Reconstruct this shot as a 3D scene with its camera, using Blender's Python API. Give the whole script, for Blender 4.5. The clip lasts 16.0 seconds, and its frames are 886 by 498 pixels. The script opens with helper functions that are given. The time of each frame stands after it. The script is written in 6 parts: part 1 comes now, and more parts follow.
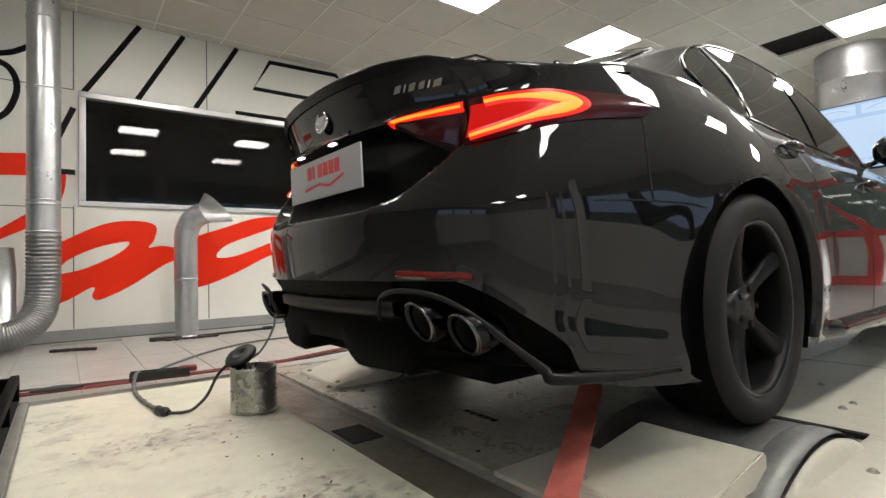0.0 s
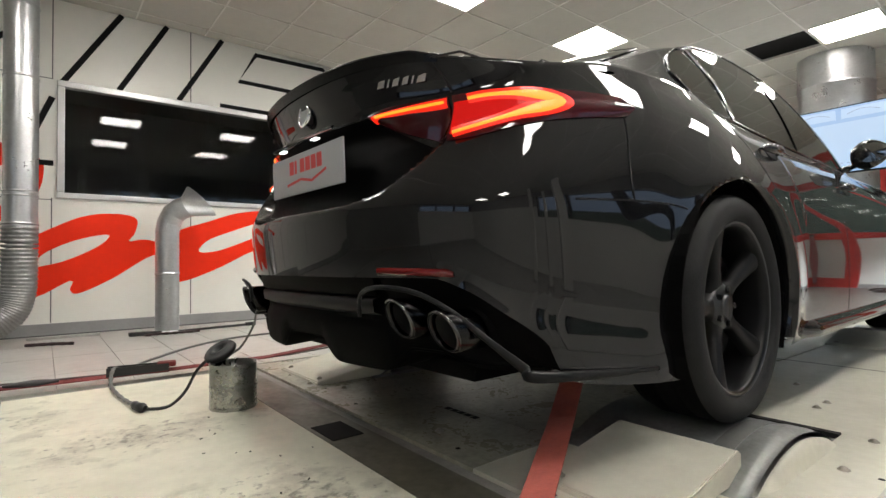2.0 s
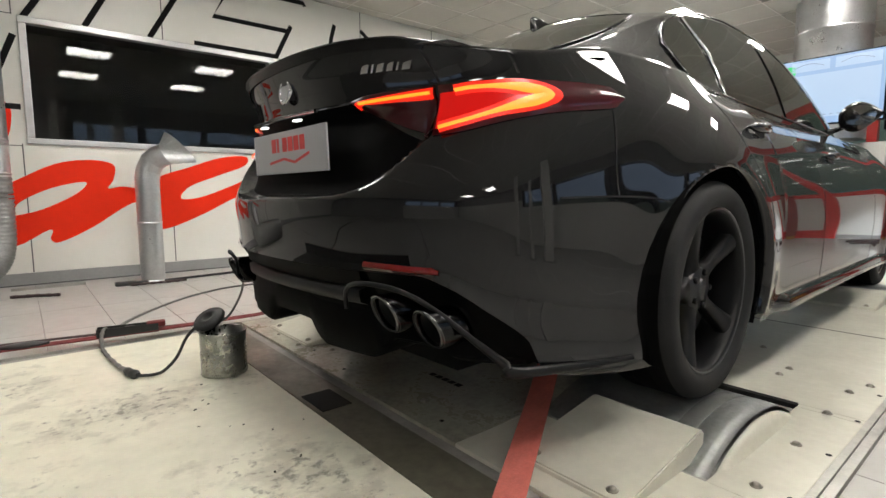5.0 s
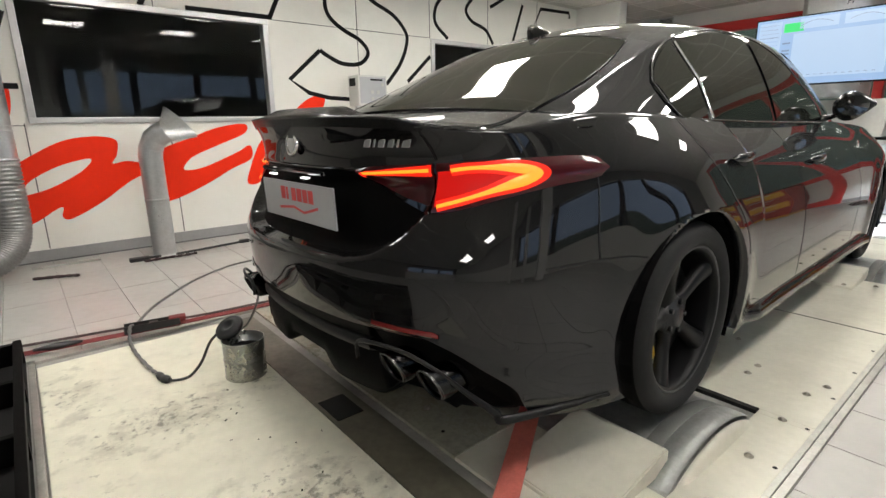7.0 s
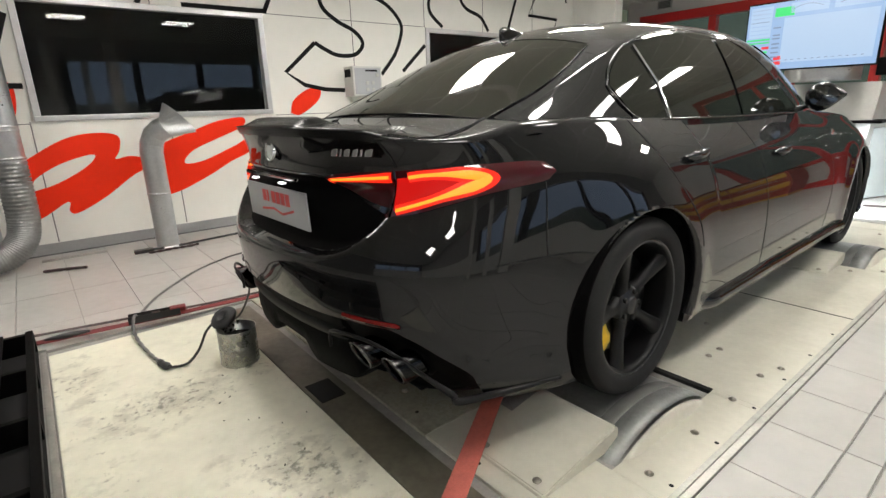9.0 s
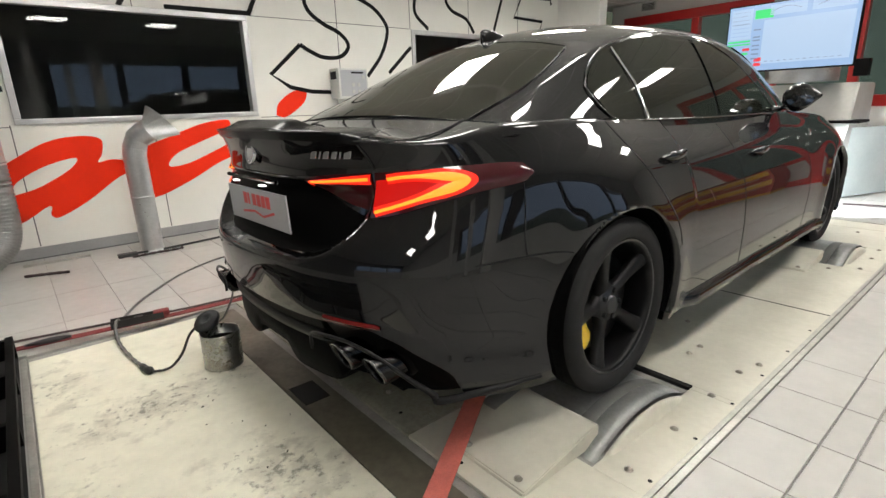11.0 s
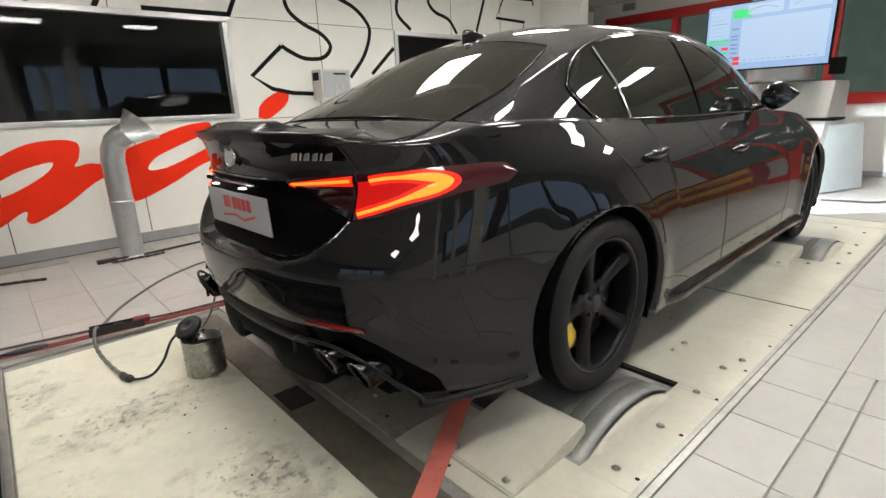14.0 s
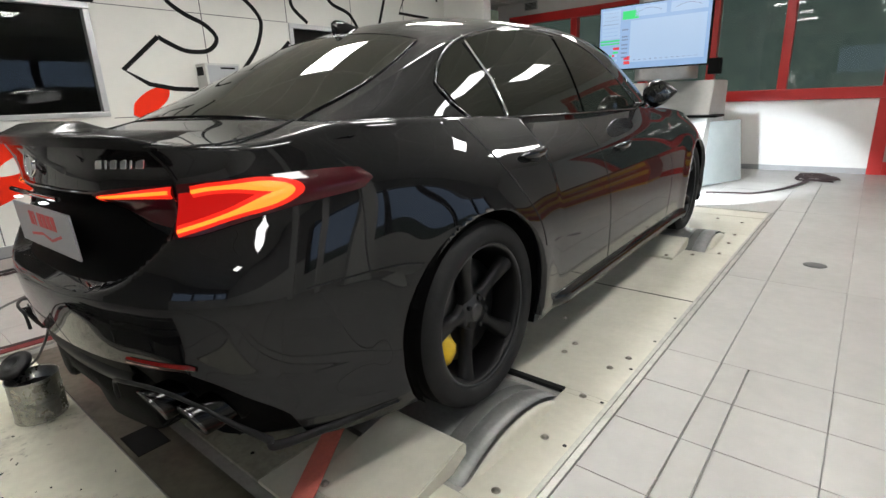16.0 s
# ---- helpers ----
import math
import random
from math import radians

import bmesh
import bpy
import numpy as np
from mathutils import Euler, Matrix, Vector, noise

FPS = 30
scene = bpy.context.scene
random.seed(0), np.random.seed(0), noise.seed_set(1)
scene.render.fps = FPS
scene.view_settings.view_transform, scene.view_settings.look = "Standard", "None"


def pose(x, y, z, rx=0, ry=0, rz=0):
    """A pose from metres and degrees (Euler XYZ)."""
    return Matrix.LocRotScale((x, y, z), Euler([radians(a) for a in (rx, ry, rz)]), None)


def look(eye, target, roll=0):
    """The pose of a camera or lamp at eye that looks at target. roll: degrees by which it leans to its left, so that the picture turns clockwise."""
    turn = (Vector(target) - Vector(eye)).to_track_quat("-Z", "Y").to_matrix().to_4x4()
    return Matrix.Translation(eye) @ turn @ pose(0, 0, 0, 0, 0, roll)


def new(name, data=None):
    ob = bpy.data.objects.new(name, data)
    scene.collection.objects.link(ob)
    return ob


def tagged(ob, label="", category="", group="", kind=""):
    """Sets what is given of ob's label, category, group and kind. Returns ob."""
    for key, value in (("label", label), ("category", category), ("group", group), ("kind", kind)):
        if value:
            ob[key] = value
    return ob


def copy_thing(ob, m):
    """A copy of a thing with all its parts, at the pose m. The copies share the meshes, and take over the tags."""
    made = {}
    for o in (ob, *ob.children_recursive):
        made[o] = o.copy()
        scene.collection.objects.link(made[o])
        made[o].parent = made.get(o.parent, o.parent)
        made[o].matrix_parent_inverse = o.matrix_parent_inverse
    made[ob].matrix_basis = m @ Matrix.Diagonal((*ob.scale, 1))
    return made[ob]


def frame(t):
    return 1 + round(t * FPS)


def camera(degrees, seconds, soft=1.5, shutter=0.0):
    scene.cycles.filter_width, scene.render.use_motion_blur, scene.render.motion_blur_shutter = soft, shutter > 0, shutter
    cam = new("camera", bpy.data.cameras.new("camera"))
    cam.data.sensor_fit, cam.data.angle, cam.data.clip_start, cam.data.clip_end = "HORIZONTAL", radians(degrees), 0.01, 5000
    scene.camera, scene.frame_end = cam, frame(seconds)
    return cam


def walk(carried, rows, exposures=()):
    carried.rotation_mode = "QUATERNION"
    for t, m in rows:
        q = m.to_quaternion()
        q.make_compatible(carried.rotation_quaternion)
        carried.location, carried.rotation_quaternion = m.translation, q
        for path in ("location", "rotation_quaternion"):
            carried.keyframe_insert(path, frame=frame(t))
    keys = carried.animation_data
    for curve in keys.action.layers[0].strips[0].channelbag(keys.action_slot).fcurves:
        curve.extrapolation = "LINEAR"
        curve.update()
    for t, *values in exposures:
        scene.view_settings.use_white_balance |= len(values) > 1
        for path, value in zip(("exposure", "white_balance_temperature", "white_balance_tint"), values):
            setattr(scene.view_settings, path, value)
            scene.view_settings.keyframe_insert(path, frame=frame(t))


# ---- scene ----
cam = camera(82.3, 16.0)
PATH = [
    (0, (1.516, -1.543, 0.531), (-0.084, -0.345, 0.594), -1.4),
    (0.5, (1.516, -1.538, 0.528), (-0.078, -0.333, 0.593), -1.1),
    (1, (1.517, -1.536, 0.527), (-0.07, -0.32, 0.59), -0.9),
    (1.5, (1.515, -1.534, 0.53), (-0.061, -0.304, 0.585), -0.8),
    (2, (1.52, -1.53, 0.529), (-0.049, -0.291, 0.582), -0.7),
    (2.5, (1.521, -1.526, 0.528), (-0.039, -0.277, 0.576), -0.6),
    (3, (1.521, -1.524, 0.529), (-0.035, -0.268, 0.563), -0.6),
    (3.5, (1.52, -1.525, 0.53), (-0.029, -0.261, 0.539), -0.5),
    (4, (1.523, -1.527, 0.545), (-0.025, -0.262, 0.511), -0.3),
    (6.5, (1.553, -1.559, 0.963), (0.065, -0.307, 0.497), -0.7),
    (7, (1.593, -1.573, 1.03), (0.097, -0.337, 0.546), -0.9),
    (7.5, (1.663, -1.561, 1.067), (0.155, -0.343, 0.574), -1.2),
    (8, (1.729, -1.545, 1.081), (0.214, -0.341, 0.575), -1.5),
    (8.5, (1.754, -1.541, 1.099), (0.242, -0.343, 0.572), -1.7),
    (9, (1.771, -1.545, 1.103), (0.267, -0.345, 0.556), -1.8),
    (11.5, (1.8, -1.527, 1.104), (0.326, -0.287, 0.566), -2.1),
    (12, (1.799, -1.527, 1.104), (0.332, -0.278, 0.569), -2.2),
    (12.5, (1.803, -1.524, 1.105), (0.34, -0.27, 0.57), -2.3),
    (13, (1.802, -1.521, 1.105), (0.342, -0.264, 0.569), -2.4),
    (13.5, (1.801, -1.519, 1.104), (0.344, -0.259, 0.564), -2.4),
    (14, (1.795, -1.516, 1.102), (0.349, -0.244, 0.56), -2.4),
    (14.5, (1.795, -1.516, 1.101), (0.38, -0.211, 0.558), -2.2),
    (15, (1.811, -1.507, 1.104), (0.448, -0.15, 0.558), -2.1),
    (15.5, (1.847, -1.444, 1.104), (0.554, -0.021, 0.553), -2.2),
    (16, (1.82, -1.273, 1.095), (0.588, 0.199, 0.532), -2.3),
]
walk(cam, [(t, look(eye, target, roll)) for t, eye, target, roll in PATH], [(0, 0, 6500, 10), (9, 0, 6500, 10), (14, -0.03, 6450, 10), (16, -0.18, 6250, 10)])

# ---- world, lights, exposure ----
world = bpy.data.worlds.new("dusk")
scene.world = world
world.use_nodes = True
wn = world.node_tree.nodes
sky = wn.new("ShaderNodeTexSky")
sky.sky_type = "NISHITA"
sky.sun_disc = False
sky.sun_elevation, sky.sun_rotation = radians(3), radians(200)
wn["Background"].inputs[1].default_value = 0.05
world.node_tree.links.new(sky.outputs[0], wn["Background"].inputs[0])
LAMP = 33.5          # glow of the ceiling panels
W, ZC, YF = -3.45, 2.64, 7.0   # lettered wall, ceiling, front wall


# ---- materials ----
def mat(name, color, rough=0.5, metal=0.0, var=0.0, scale=6.0, bump=0.0, bscale=80.0, coat=0.0, coat_rough=0.03,
        dark=None, rvar=0.0, spec=0.5, emit=None, strength=0.0, rand=0.0, transmission=0.0, ior=1.45, place=False):
    m = bpy.data.materials.new(name)
    m.use_nodes = True
    nt = m.node_tree
    b = nt.nodes["Principled BSDF"]
    b.inputs["Base Color"].default_value = (*color, 1)
    b.inputs["Roughness"].default_value = rough
    b.inputs["Metallic"].default_value = metal
    b.inputs["Coat Weight"].default_value = coat
    b.inputs["Coat Roughness"].default_value = coat_rough
    b.inputs["Specular IOR Level"].default_value = spec
    b.inputs["Transmission Weight"].default_value = transmission
    b.inputs["IOR"].default_value = ior
    if emit:
        b.inputs["Emission Color"].default_value = (*emit, 1)
        b.inputs["Emission Strength"].default_value = strength
    co = nt.nodes.new("ShaderNodeNewGeometry" if place else "ShaderNodeTexCoord")
    where = co.outputs["Position" if place else "Object"]
    if var > 0 or rvar > 0 or rand > 0:
        n1 = nt.nodes.new("ShaderNodeTexNoise")
        n1.inputs["Scale"].default_value, n1.inputs["Detail"].default_value = scale, 8
        n1.inputs["Roughness"].default_value = 0.65
        nt.links.new(where, n1.inputs["Vector"])
        n2 = nt.nodes.new("ShaderNodeTexNoise")
        n2.inputs["Scale"].default_value, n2.inputs["Detail"].default_value = scale * 9, 6
        nt.links.new(where, n2.inputs["Vector"])
        add = nt.nodes.new("ShaderNodeMath")
        add.operation = "MULTIPLY_ADD"
        nt.links.new(n2.outputs[0], add.inputs[0])
        add.inputs[1].default_value = 0.45
        nt.links.new(n1.outputs[0], add.inputs[2])
        ramp = nt.nodes.new("ShaderNodeValToRGB")
        ramp.color_ramp.elements[0].position, ramp.color_ramp.elements[1].position = 0.48, 0.95
        d = dark or tuple(c * (1 - var) for c in color)
        ramp.color_ramp.elements[0].color, ramp.color_ramp.elements[1].color = (*d, 1), (*color, 1)
        nt.links.new(add.outputs[0], ramp.inputs[0])
        out = ramp.outputs[0]
        if rand > 0:
            info = nt.nodes.new("ShaderNodeObjectInfo")
            mul = nt.nodes.new("ShaderNodeMath")
            mul.operation = "MULTIPLY_ADD"
            nt.links.new(info.outputs["Random"], mul.inputs[0])
            mul.inputs[1].default_value, mul.inputs[2].default_value = rand, 1 - rand
            mix = nt.nodes.new("ShaderNodeMixRGB")
            mix.blend_type = "MULTIPLY"
            mix.inputs[0].default_value = 1
            nt.links.new(out, mix.inputs[1])
            nt.links.new(mul.outputs[0], mix.inputs[2])
            out = mix.outputs[0]
        nt.links.new(out, b.inputs["Base Color"])
        if rvar > 0:
            mr = nt.nodes.new("ShaderNodeMapRange")
            mr.inputs[1].default_value, mr.inputs[2].default_value = 0.4, 0.95
            mr.inputs[3].default_value, mr.inputs[4].default_value = rough + rvar, max(0.02, rough - rvar)
            nt.links.new(add.outputs[0], mr.inputs[0])
            nt.links.new(mr.outputs[0], b.inputs["Roughness"])
    if bump > 0:
        n3 = nt.nodes.new("ShaderNodeTexNoise")
        n3.inputs["Scale"].default_value, n3.inputs["Detail"].default_value = bscale, 6
        nt.links.new(where, n3.inputs["Vector"])
        bp = nt.nodes.new("ShaderNodeBump")
        bp.inputs["Strength"].default_value, bp.inputs["Distance"].default_value = bump, 0.004
        nt.links.new(n3.outputs[0], bp.inputs["Height"])
        nt.links.new(bp.outputs[0], b.inputs["Normal"])
    return m


def cream_plate_mat():
    """Cream painted steel with dark oily scuffs in smeared patches."""
    m = mat("cream_paint", (0.74, 0.72, 0.59), 0.42, 0, 0.22, 2.2, 0.15, 60, rvar=0.12)
    nt = m.node_tree
    b = nt.nodes["Principled BSDF"]
    src = b.inputs["Base Color"].links[0].from_socket
    co = nt.nodes.new("ShaderNodeTexCoord")
    mp = nt.nodes.new("ShaderNodeMapping")
    mp.inputs["Scale"].default_value = (9.5, 8, 6)
    mp.inputs["Rotation"].default_value = (0, 0, radians(12))
    nt.links.new(co.outputs["Object"], mp.inputs[0])
    # grime gathers along a trodden trail beside the can, in a patch further on, and thinly all over
    zone = None
    for px, py, sx, sy, turn, amount in ((-0.32, -1.30, 3.0, 1.75, 8, 1.0), (-0.75, -1.58, 1.6, 4.0, 0, 0.8), (0.40, -1.05, 2.2, 3.2, 35, 1.0), (-0.42, -0.93, 5.0, 5.0, 0, 0.9), (0.1, -1.55, 1.5, 5.0, 5, 0.6)):
        mq = nt.nodes.new("ShaderNodeMapping")
        mq.vector_type = "TEXTURE"
        mq.inputs["Location"].default_value = (px, py, 0)
        mq.inputs["Rotation"].default_value = (0, 0, radians(turn))
        mq.inputs["Scale"].default_value = (1 / sx, 1 / sy, 1)
        nt.links.new(co.outputs["Object"], mq.inputs[0])
        g = nt.nodes.new("ShaderNodeTexGradient")
        g.gradient_type = "SPHERICAL"
        nt.links.new(mq.outputs[0], g.inputs[0])
        ml = nt.nodes.new("ShaderNodeMath")
        ml.operation = "MULTIPLY"
        ml.inputs[1].default_value = amount
        nt.links.new(g.outputs[1], ml.inputs[0])
        if zone is None:
            zone = ml.outputs[0]
        else:
            ad = nt.nodes.new("ShaderNodeMath")
            ad.operation = "MAXIMUM"
            nt.links.new(zone, ad.inputs[0])
            nt.links.new(ml.outputs[0], ad.inputs[1])
            zone = ad.outputs[0]
    last = src
    for sc, off, k, col, amt in ((1.1, 0.645, 0.27, (0.32, 0.305, 0.245, 1), 0.45), (3.2, 0.715, 0.26, (0.09, 0.085, 0.068, 1), 0.70)):
        s1 = nt.nodes.new("ShaderNodeTexNoise")
        s1.inputs["Scale"].default_value, s1.inputs["Detail"].default_value, s1.inputs["Roughness"].default_value = sc, 8, 0.62
        nt.links.new(mp.outputs[0], s1.inputs["Vector"])
        th = nt.nodes.new("ShaderNodeMath")
        th.operation = "MULTIPLY_ADD"
        nt.links.new(zone, th.inputs[0])
        th.inputs[1].default_value = k
        nt.links.new(s1.outputs[0], th.inputs[2])
        r1 = nt.nodes.new("ShaderNodeMapRange")
        r1.inputs[1].default_value, r1.inputs[2].default_value = off, off + 0.13
        r1.inputs[4].default_value = amt
        nt.links.new(th.outputs[0], r1.inputs[0])
        mix = nt.nodes.new("ShaderNodeMixRGB")
        nt.links.new(r1.outputs[0], mix.inputs[0])
        nt.links.new(last, mix.inputs[1])
        mix.inputs[2].default_value = col
        last = mix.outputs[0]
    nt.links.new(last, b.inputs["Base Color"])
    return m


M_PAINT = mat("black_car_paint", (0.004, 0.004, 0.0045), 0.5, 0.0, coat=1.0, coat_rough=0.022, spec=0.05)
M_GLASSCAR = mat("tinted_glass", (0.016, 0.017, 0.013), 0.03, 0, spec=0.6)
M_BLACK = mat("black_plastic", (0.0025, 0.0025, 0.0025), 0.55, 0, 0.2, 30, 0.2, 300, spec=0.05)
M_GLOSSBLACK = mat("gloss_black", (0.006, 0.006, 0.006), 0.08)
M_SPOILER = mat("satin_black_spoiler", (0.005, 0.005, 0.005), 0.22, spec=0.3)
M_SEAM = mat("seam_rubber", (0.004, 0.004, 0.004), 0.8)
M_CARBON = mat("carbon_trim", (0.006, 0.006, 0.0065), 0.5, spec=0.25, coat=0.1, var=0.3, scale=40)
M_CHROME = mat("chrome", (0.75, 0.75, 0.77), 0.08, 1.0)
M_TIPS = mat("dark_chrome_tip", (0.028, 0.028, 0.028), 0.2, 1.0)
M_MIRROR = mat("tinted_mirror", (0.30, 0.31, 0.31), 0.04, 1.0)
M_TRIM = mat("dark_chrome_trim", (0.14, 0.14, 0.145), 0.16, 0.95)
M_TIPGLINT = mat("tip_glint", (0.11, 0.11, 0.11), 0.18, 1.0)
M_LENS = mat("red_lens", (0.11, 0.004, 0.004), 0.08, coat=1.0, coat_rough=0.02)
M_LENSDARK = mat("smoked_red_lens", (0.045, 0.002, 0.005), 0.3, coat=0.8, coat_rough=0.04, spec=0.1)
M_LAMPON = mat("lit_lamp_red", (0.10, 0.002, 0.002), 0.25, spec=0.2, emit=(1.0, 0.012, 0.008), strength=0.55)
M_LAMPBAR = mat("lit_lamp_bar", (0.8, 0.1, 0.02), 0.4, emit=(1.0, 0.22, 0.012), strength=1.9)
M_LAMPGLOW = mat("lit_lamp_edge", (0.4, 0.01, 0.005), 0.3, emit=(1.0, 0.022, 0.006), strength=0.85)
M_HEADLAMP = mat("headlamp_glow", (1, 1, 1), 0.4, emit=(0.85, 0.93, 1.0), strength=8.0)
M_PLATELAMP = mat("plate_lamp_glow", (1, 1, 1), 0.4, emit=(0.95, 0.98, 1.0), strength=3.0)
M_TYRE = mat("tyre_rubber", (0.014, 0.014, 0.0145), 0.68, 0, 0.35, 20, 0.2, 200, spec=0.3)
# same rubber, blackened for the shade inside the wheel arch
M_TREADSHADE = mat("shaded_tread", (0.004, 0.004, 0.004), 0.85, 0, 0.3, 20, 0.2, 200, spec=0.1)
M_RIM = mat("dark_rim", (0.004, 0.004, 0.0045), 0.42, 0.0, 0.2, 20, spec=0.25)
M_RIMLIP = mat("rim_lip", (0.10, 0.10, 0.105), 0.28, 0.9)
M_HUB = mat("satin_hub", (0.05, 0.05, 0.052), 0.3, 0.8)
M_DISC = mat("brake_disc", (0.09, 0.09, 0.09), 0.35, 1.0, 0.2, 30)
M_YELLOW = mat("yellow_caliper", (0.80, 0.52, 0.02), 0.35, coat=0.4, var=0.15, scale=30)
M_WHITEWALL = mat("white_panel", (0.78, 0.77, 0.72), 0.38, 0, 0.05, 1.3, 0.04, 40, rvar=0.06)
M_FRONTWALL = mat("white_plaster", (0.76, 0.75, 0.72), 0.75, 0, 0.08, 2.0, 0.25, 90)
# plaster darkened so the unseen walls reflect dimly in paint and glass
M_DIMWALL = mat("dimmed_plaster", (0.26, 0.26, 0.25), 0.75, 0, 0.15, 2.0, 0.25, 90)
M_WALLSEAM = mat("panel_joint", (0.10, 0.10, 0.10), 0.7)
M_BASEBOARD = mat("grey_skirting", (0.33, 0.33, 0.33), 0.45, 0.2, 0.15, 6)
M_RED = mat("red_vinyl", (0.86, 0.030, 0.006), 0.55, 0, 0.06, 3, spec=0.2)
M_BLACKLINE = mat("black_vinyl", (0.007, 0.007, 0.007), 0.65, spec=0.15)
M_ALU = mat("aluminium_frame", (0.55, 0.55, 0.55), 0.35, 0.7, 0.12, 15)
M_PANE = mat("window_glass", (0.92, 0.95, 0.95), 0.0, 0, transmission=1.0, ior=1.36)
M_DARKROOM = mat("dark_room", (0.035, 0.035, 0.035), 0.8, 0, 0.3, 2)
M_GALV = mat("galvanised_steel", (0.60, 0.61, 0.62), 0.33, 0.92, 0.22, 7, 0.03, 25, rvar=0.07)
M_TIN = mat("tin_plate", (0.46, 0.46, 0.43), 0.30, 0.95, 0.4, 9, 0.04, 40, rvar=0.1)
M_FLEX = mat("flexible_duct", (0.30, 0.30, 0.295), 0.42, 0.75, 0.35, 9, 0.2, 40)
M_CREAM = cream_plate_mat()
M_CREAM2 = mat("cream_cover", (0.60, 0.58, 0.49), 0.42, 0, 0.16, 3.5, 0.03, 70, rvar=0.08)
M_DRAIN = mat("drain_steel", (0.16, 0.16, 0.155), 0.4, 0.5, 0.4, 30)
# plates under the car: grime and the car's shade, both in the colour
M_UNDERCAR = mat("shaded_oily_cover", (0.42, 0.405, 0.32), 0.35, 0, 0.55, 5.0, 0.08, 60, rvar=0.15)
M_BAND = mat("worn_band", (0.13, 0.13, 0.125), 0.5, 0.3, 0.3, 12)
# brown oily strip, its colour also lowered for the bumper's shadow
M_STRIPSHADE = mat("shaded_oily_strip", (0.13, 0.12, 0.09), 0.4, 0, 0.5, 4.0, 0.1, 60, rvar=0.12)
M_GREYSTEEL = mat("roller_steel", (0.30, 0.305, 0.295), 0.42, 0.35, 0.35, 8, 0.15, 60, rvar=0.1)
M_BRUSHED = mat("trim_steel", (0.50, 0.49, 0.45), 0.40, 0.6, 0.3, 14)
M_BOLT = mat("bolt_steel", (0.40, 0.37, 0.32), 0.35, 0.9, 0.3, 40)
M_HOLE = mat("dark_hole", (0.006, 0.006, 0.006), 0.9)
M_TILE = mat("floor_tile", (0.44, 0.43, 0.405), 0.36, 0, 0.14, 1.7, rvar=0.06, rand=0.06, place=True)
M_GROUT = mat("grout", (0.34, 0.33, 0.31), 0.85, 0, 0.3, 20)
M_STRAP = mat("red_webbing", (0.64, 0.165, 0.13), 0.7, 0, 0.3, 14, 0.5, 400)
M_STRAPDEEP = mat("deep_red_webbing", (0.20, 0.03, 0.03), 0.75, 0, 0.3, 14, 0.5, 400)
M_STRAPDARK = mat("dark_webbing", (0.05, 0.03, 0.03), 0.8, 0, 0.3, 20, 0.4, 300)
M_CABLE = mat("black_cable", (0.02, 0.02, 0.02), 0.5)
M_CABLEGREY = mat("grey_cable", (0.13, 0.125, 0.12), 0.55)
M_CEIL = mat("ceiling_tile", (0.56, 0.54, 0.49), 0.9, 0, 0.08, 3, 0.3, 150)
M_TBAR = mat("ceiling_bar", (0.70, 0.68, 0.63), 0.5)
M_LIGHT = mat("light_diffuser", (1, 1, 1), 0.5, emit=(1.0, 0.965, 0.90), strength=LAMP)
M_REDFRAME = mat("red_window_frame", (0.52, 0.028, 0.025), 0.35, 0, 0.1, 6)
M_DUSK = mat("dusk_backdrop", (0.05, 0.06, 0.07), 0.9, emit=(0.34, 0.45, 0.62), strength=1.45)
# planting glows faintly itself, in place of dusk light falling on it
M_NIGHT = mat("night_garden", (0.08, 0.105, 0.08), 0.9, 0, 0.75, 4, emit=(0.03, 0.042, 0.035), strength=1.7)
M_SCREEN = mat("screen_blue", (0.1, 0.1, 0.1), 0.2, emit=(0.30, 0.52, 0.86), strength=0.82)
M_SCREENLINE = mat("screen_white", (0.1, 0.1, 0.1), 0.3, emit=(0.42, 0.62, 0.88), strength=0.85)
M_SCREENGREEN = mat("screen_green", (0.0, 0.1, 0.0), 0.3, emit=(0.05, 0.75, 0.22), strength=0.9)
M_SCREENRED = mat("screen_red", (0.1, 0.0, 0.0), 0.3, emit=(0.9, 0.06, 0.07), strength=0.9)
M_SCREENDARK = mat("screen_ink", (0.1, 0.1, 0.1), 0.3, emit=(0.12, 0.22, 0.45), strength=0.8)
# white lowered to grey, for the shade on the tilted number plate
M_GREYEDPLATE = mat("greyed_white_plate", (0.40, 0.41, 0.43), 0.35, 0, 0.05, 8)
M_REDINK = mat("red_print", (0.62, 0.05, 0.05), 0.4)
M_GREYBOX = mat("pale_grey_box", (0.60, 0.60, 0.57), 0.45, 0, 0.1, 8)
M_CABINET = mat("grey_cabinet", (0.50, 0.50, 0.47), 0.45, 0, 0.14, 3, rvar=0.08)
M_DRAWER = mat("yellow_drawer", (0.62, 0.36, 0.03), 0.4, 0, 0.15, 8)
M_CABINETRED = mat("red_cabinet", (0.30, 0.018, 0.015), 0.4, 0, 0.15, 6)
# greenish tint of the headlamp light on the blower panel, in the colour
M_TINTPANEL = mat("greenish_panel", (0.42, 0.46, 0.45), 0.25, 0.3, 0.12, 4)


# ---- mesh helpers ----
def link_mesh(name, bm, material, smooth=False):
    me = bpy.data.meshes.new(name)
    bm.to_mesh(me)
    bm.free()
    if smooth:
        for p in me.polygons:
            p.use_smooth = True
    for m in (material if isinstance(material, (list, tuple)) else [material]):
        me.materials.append(m)
    return new(name, me)


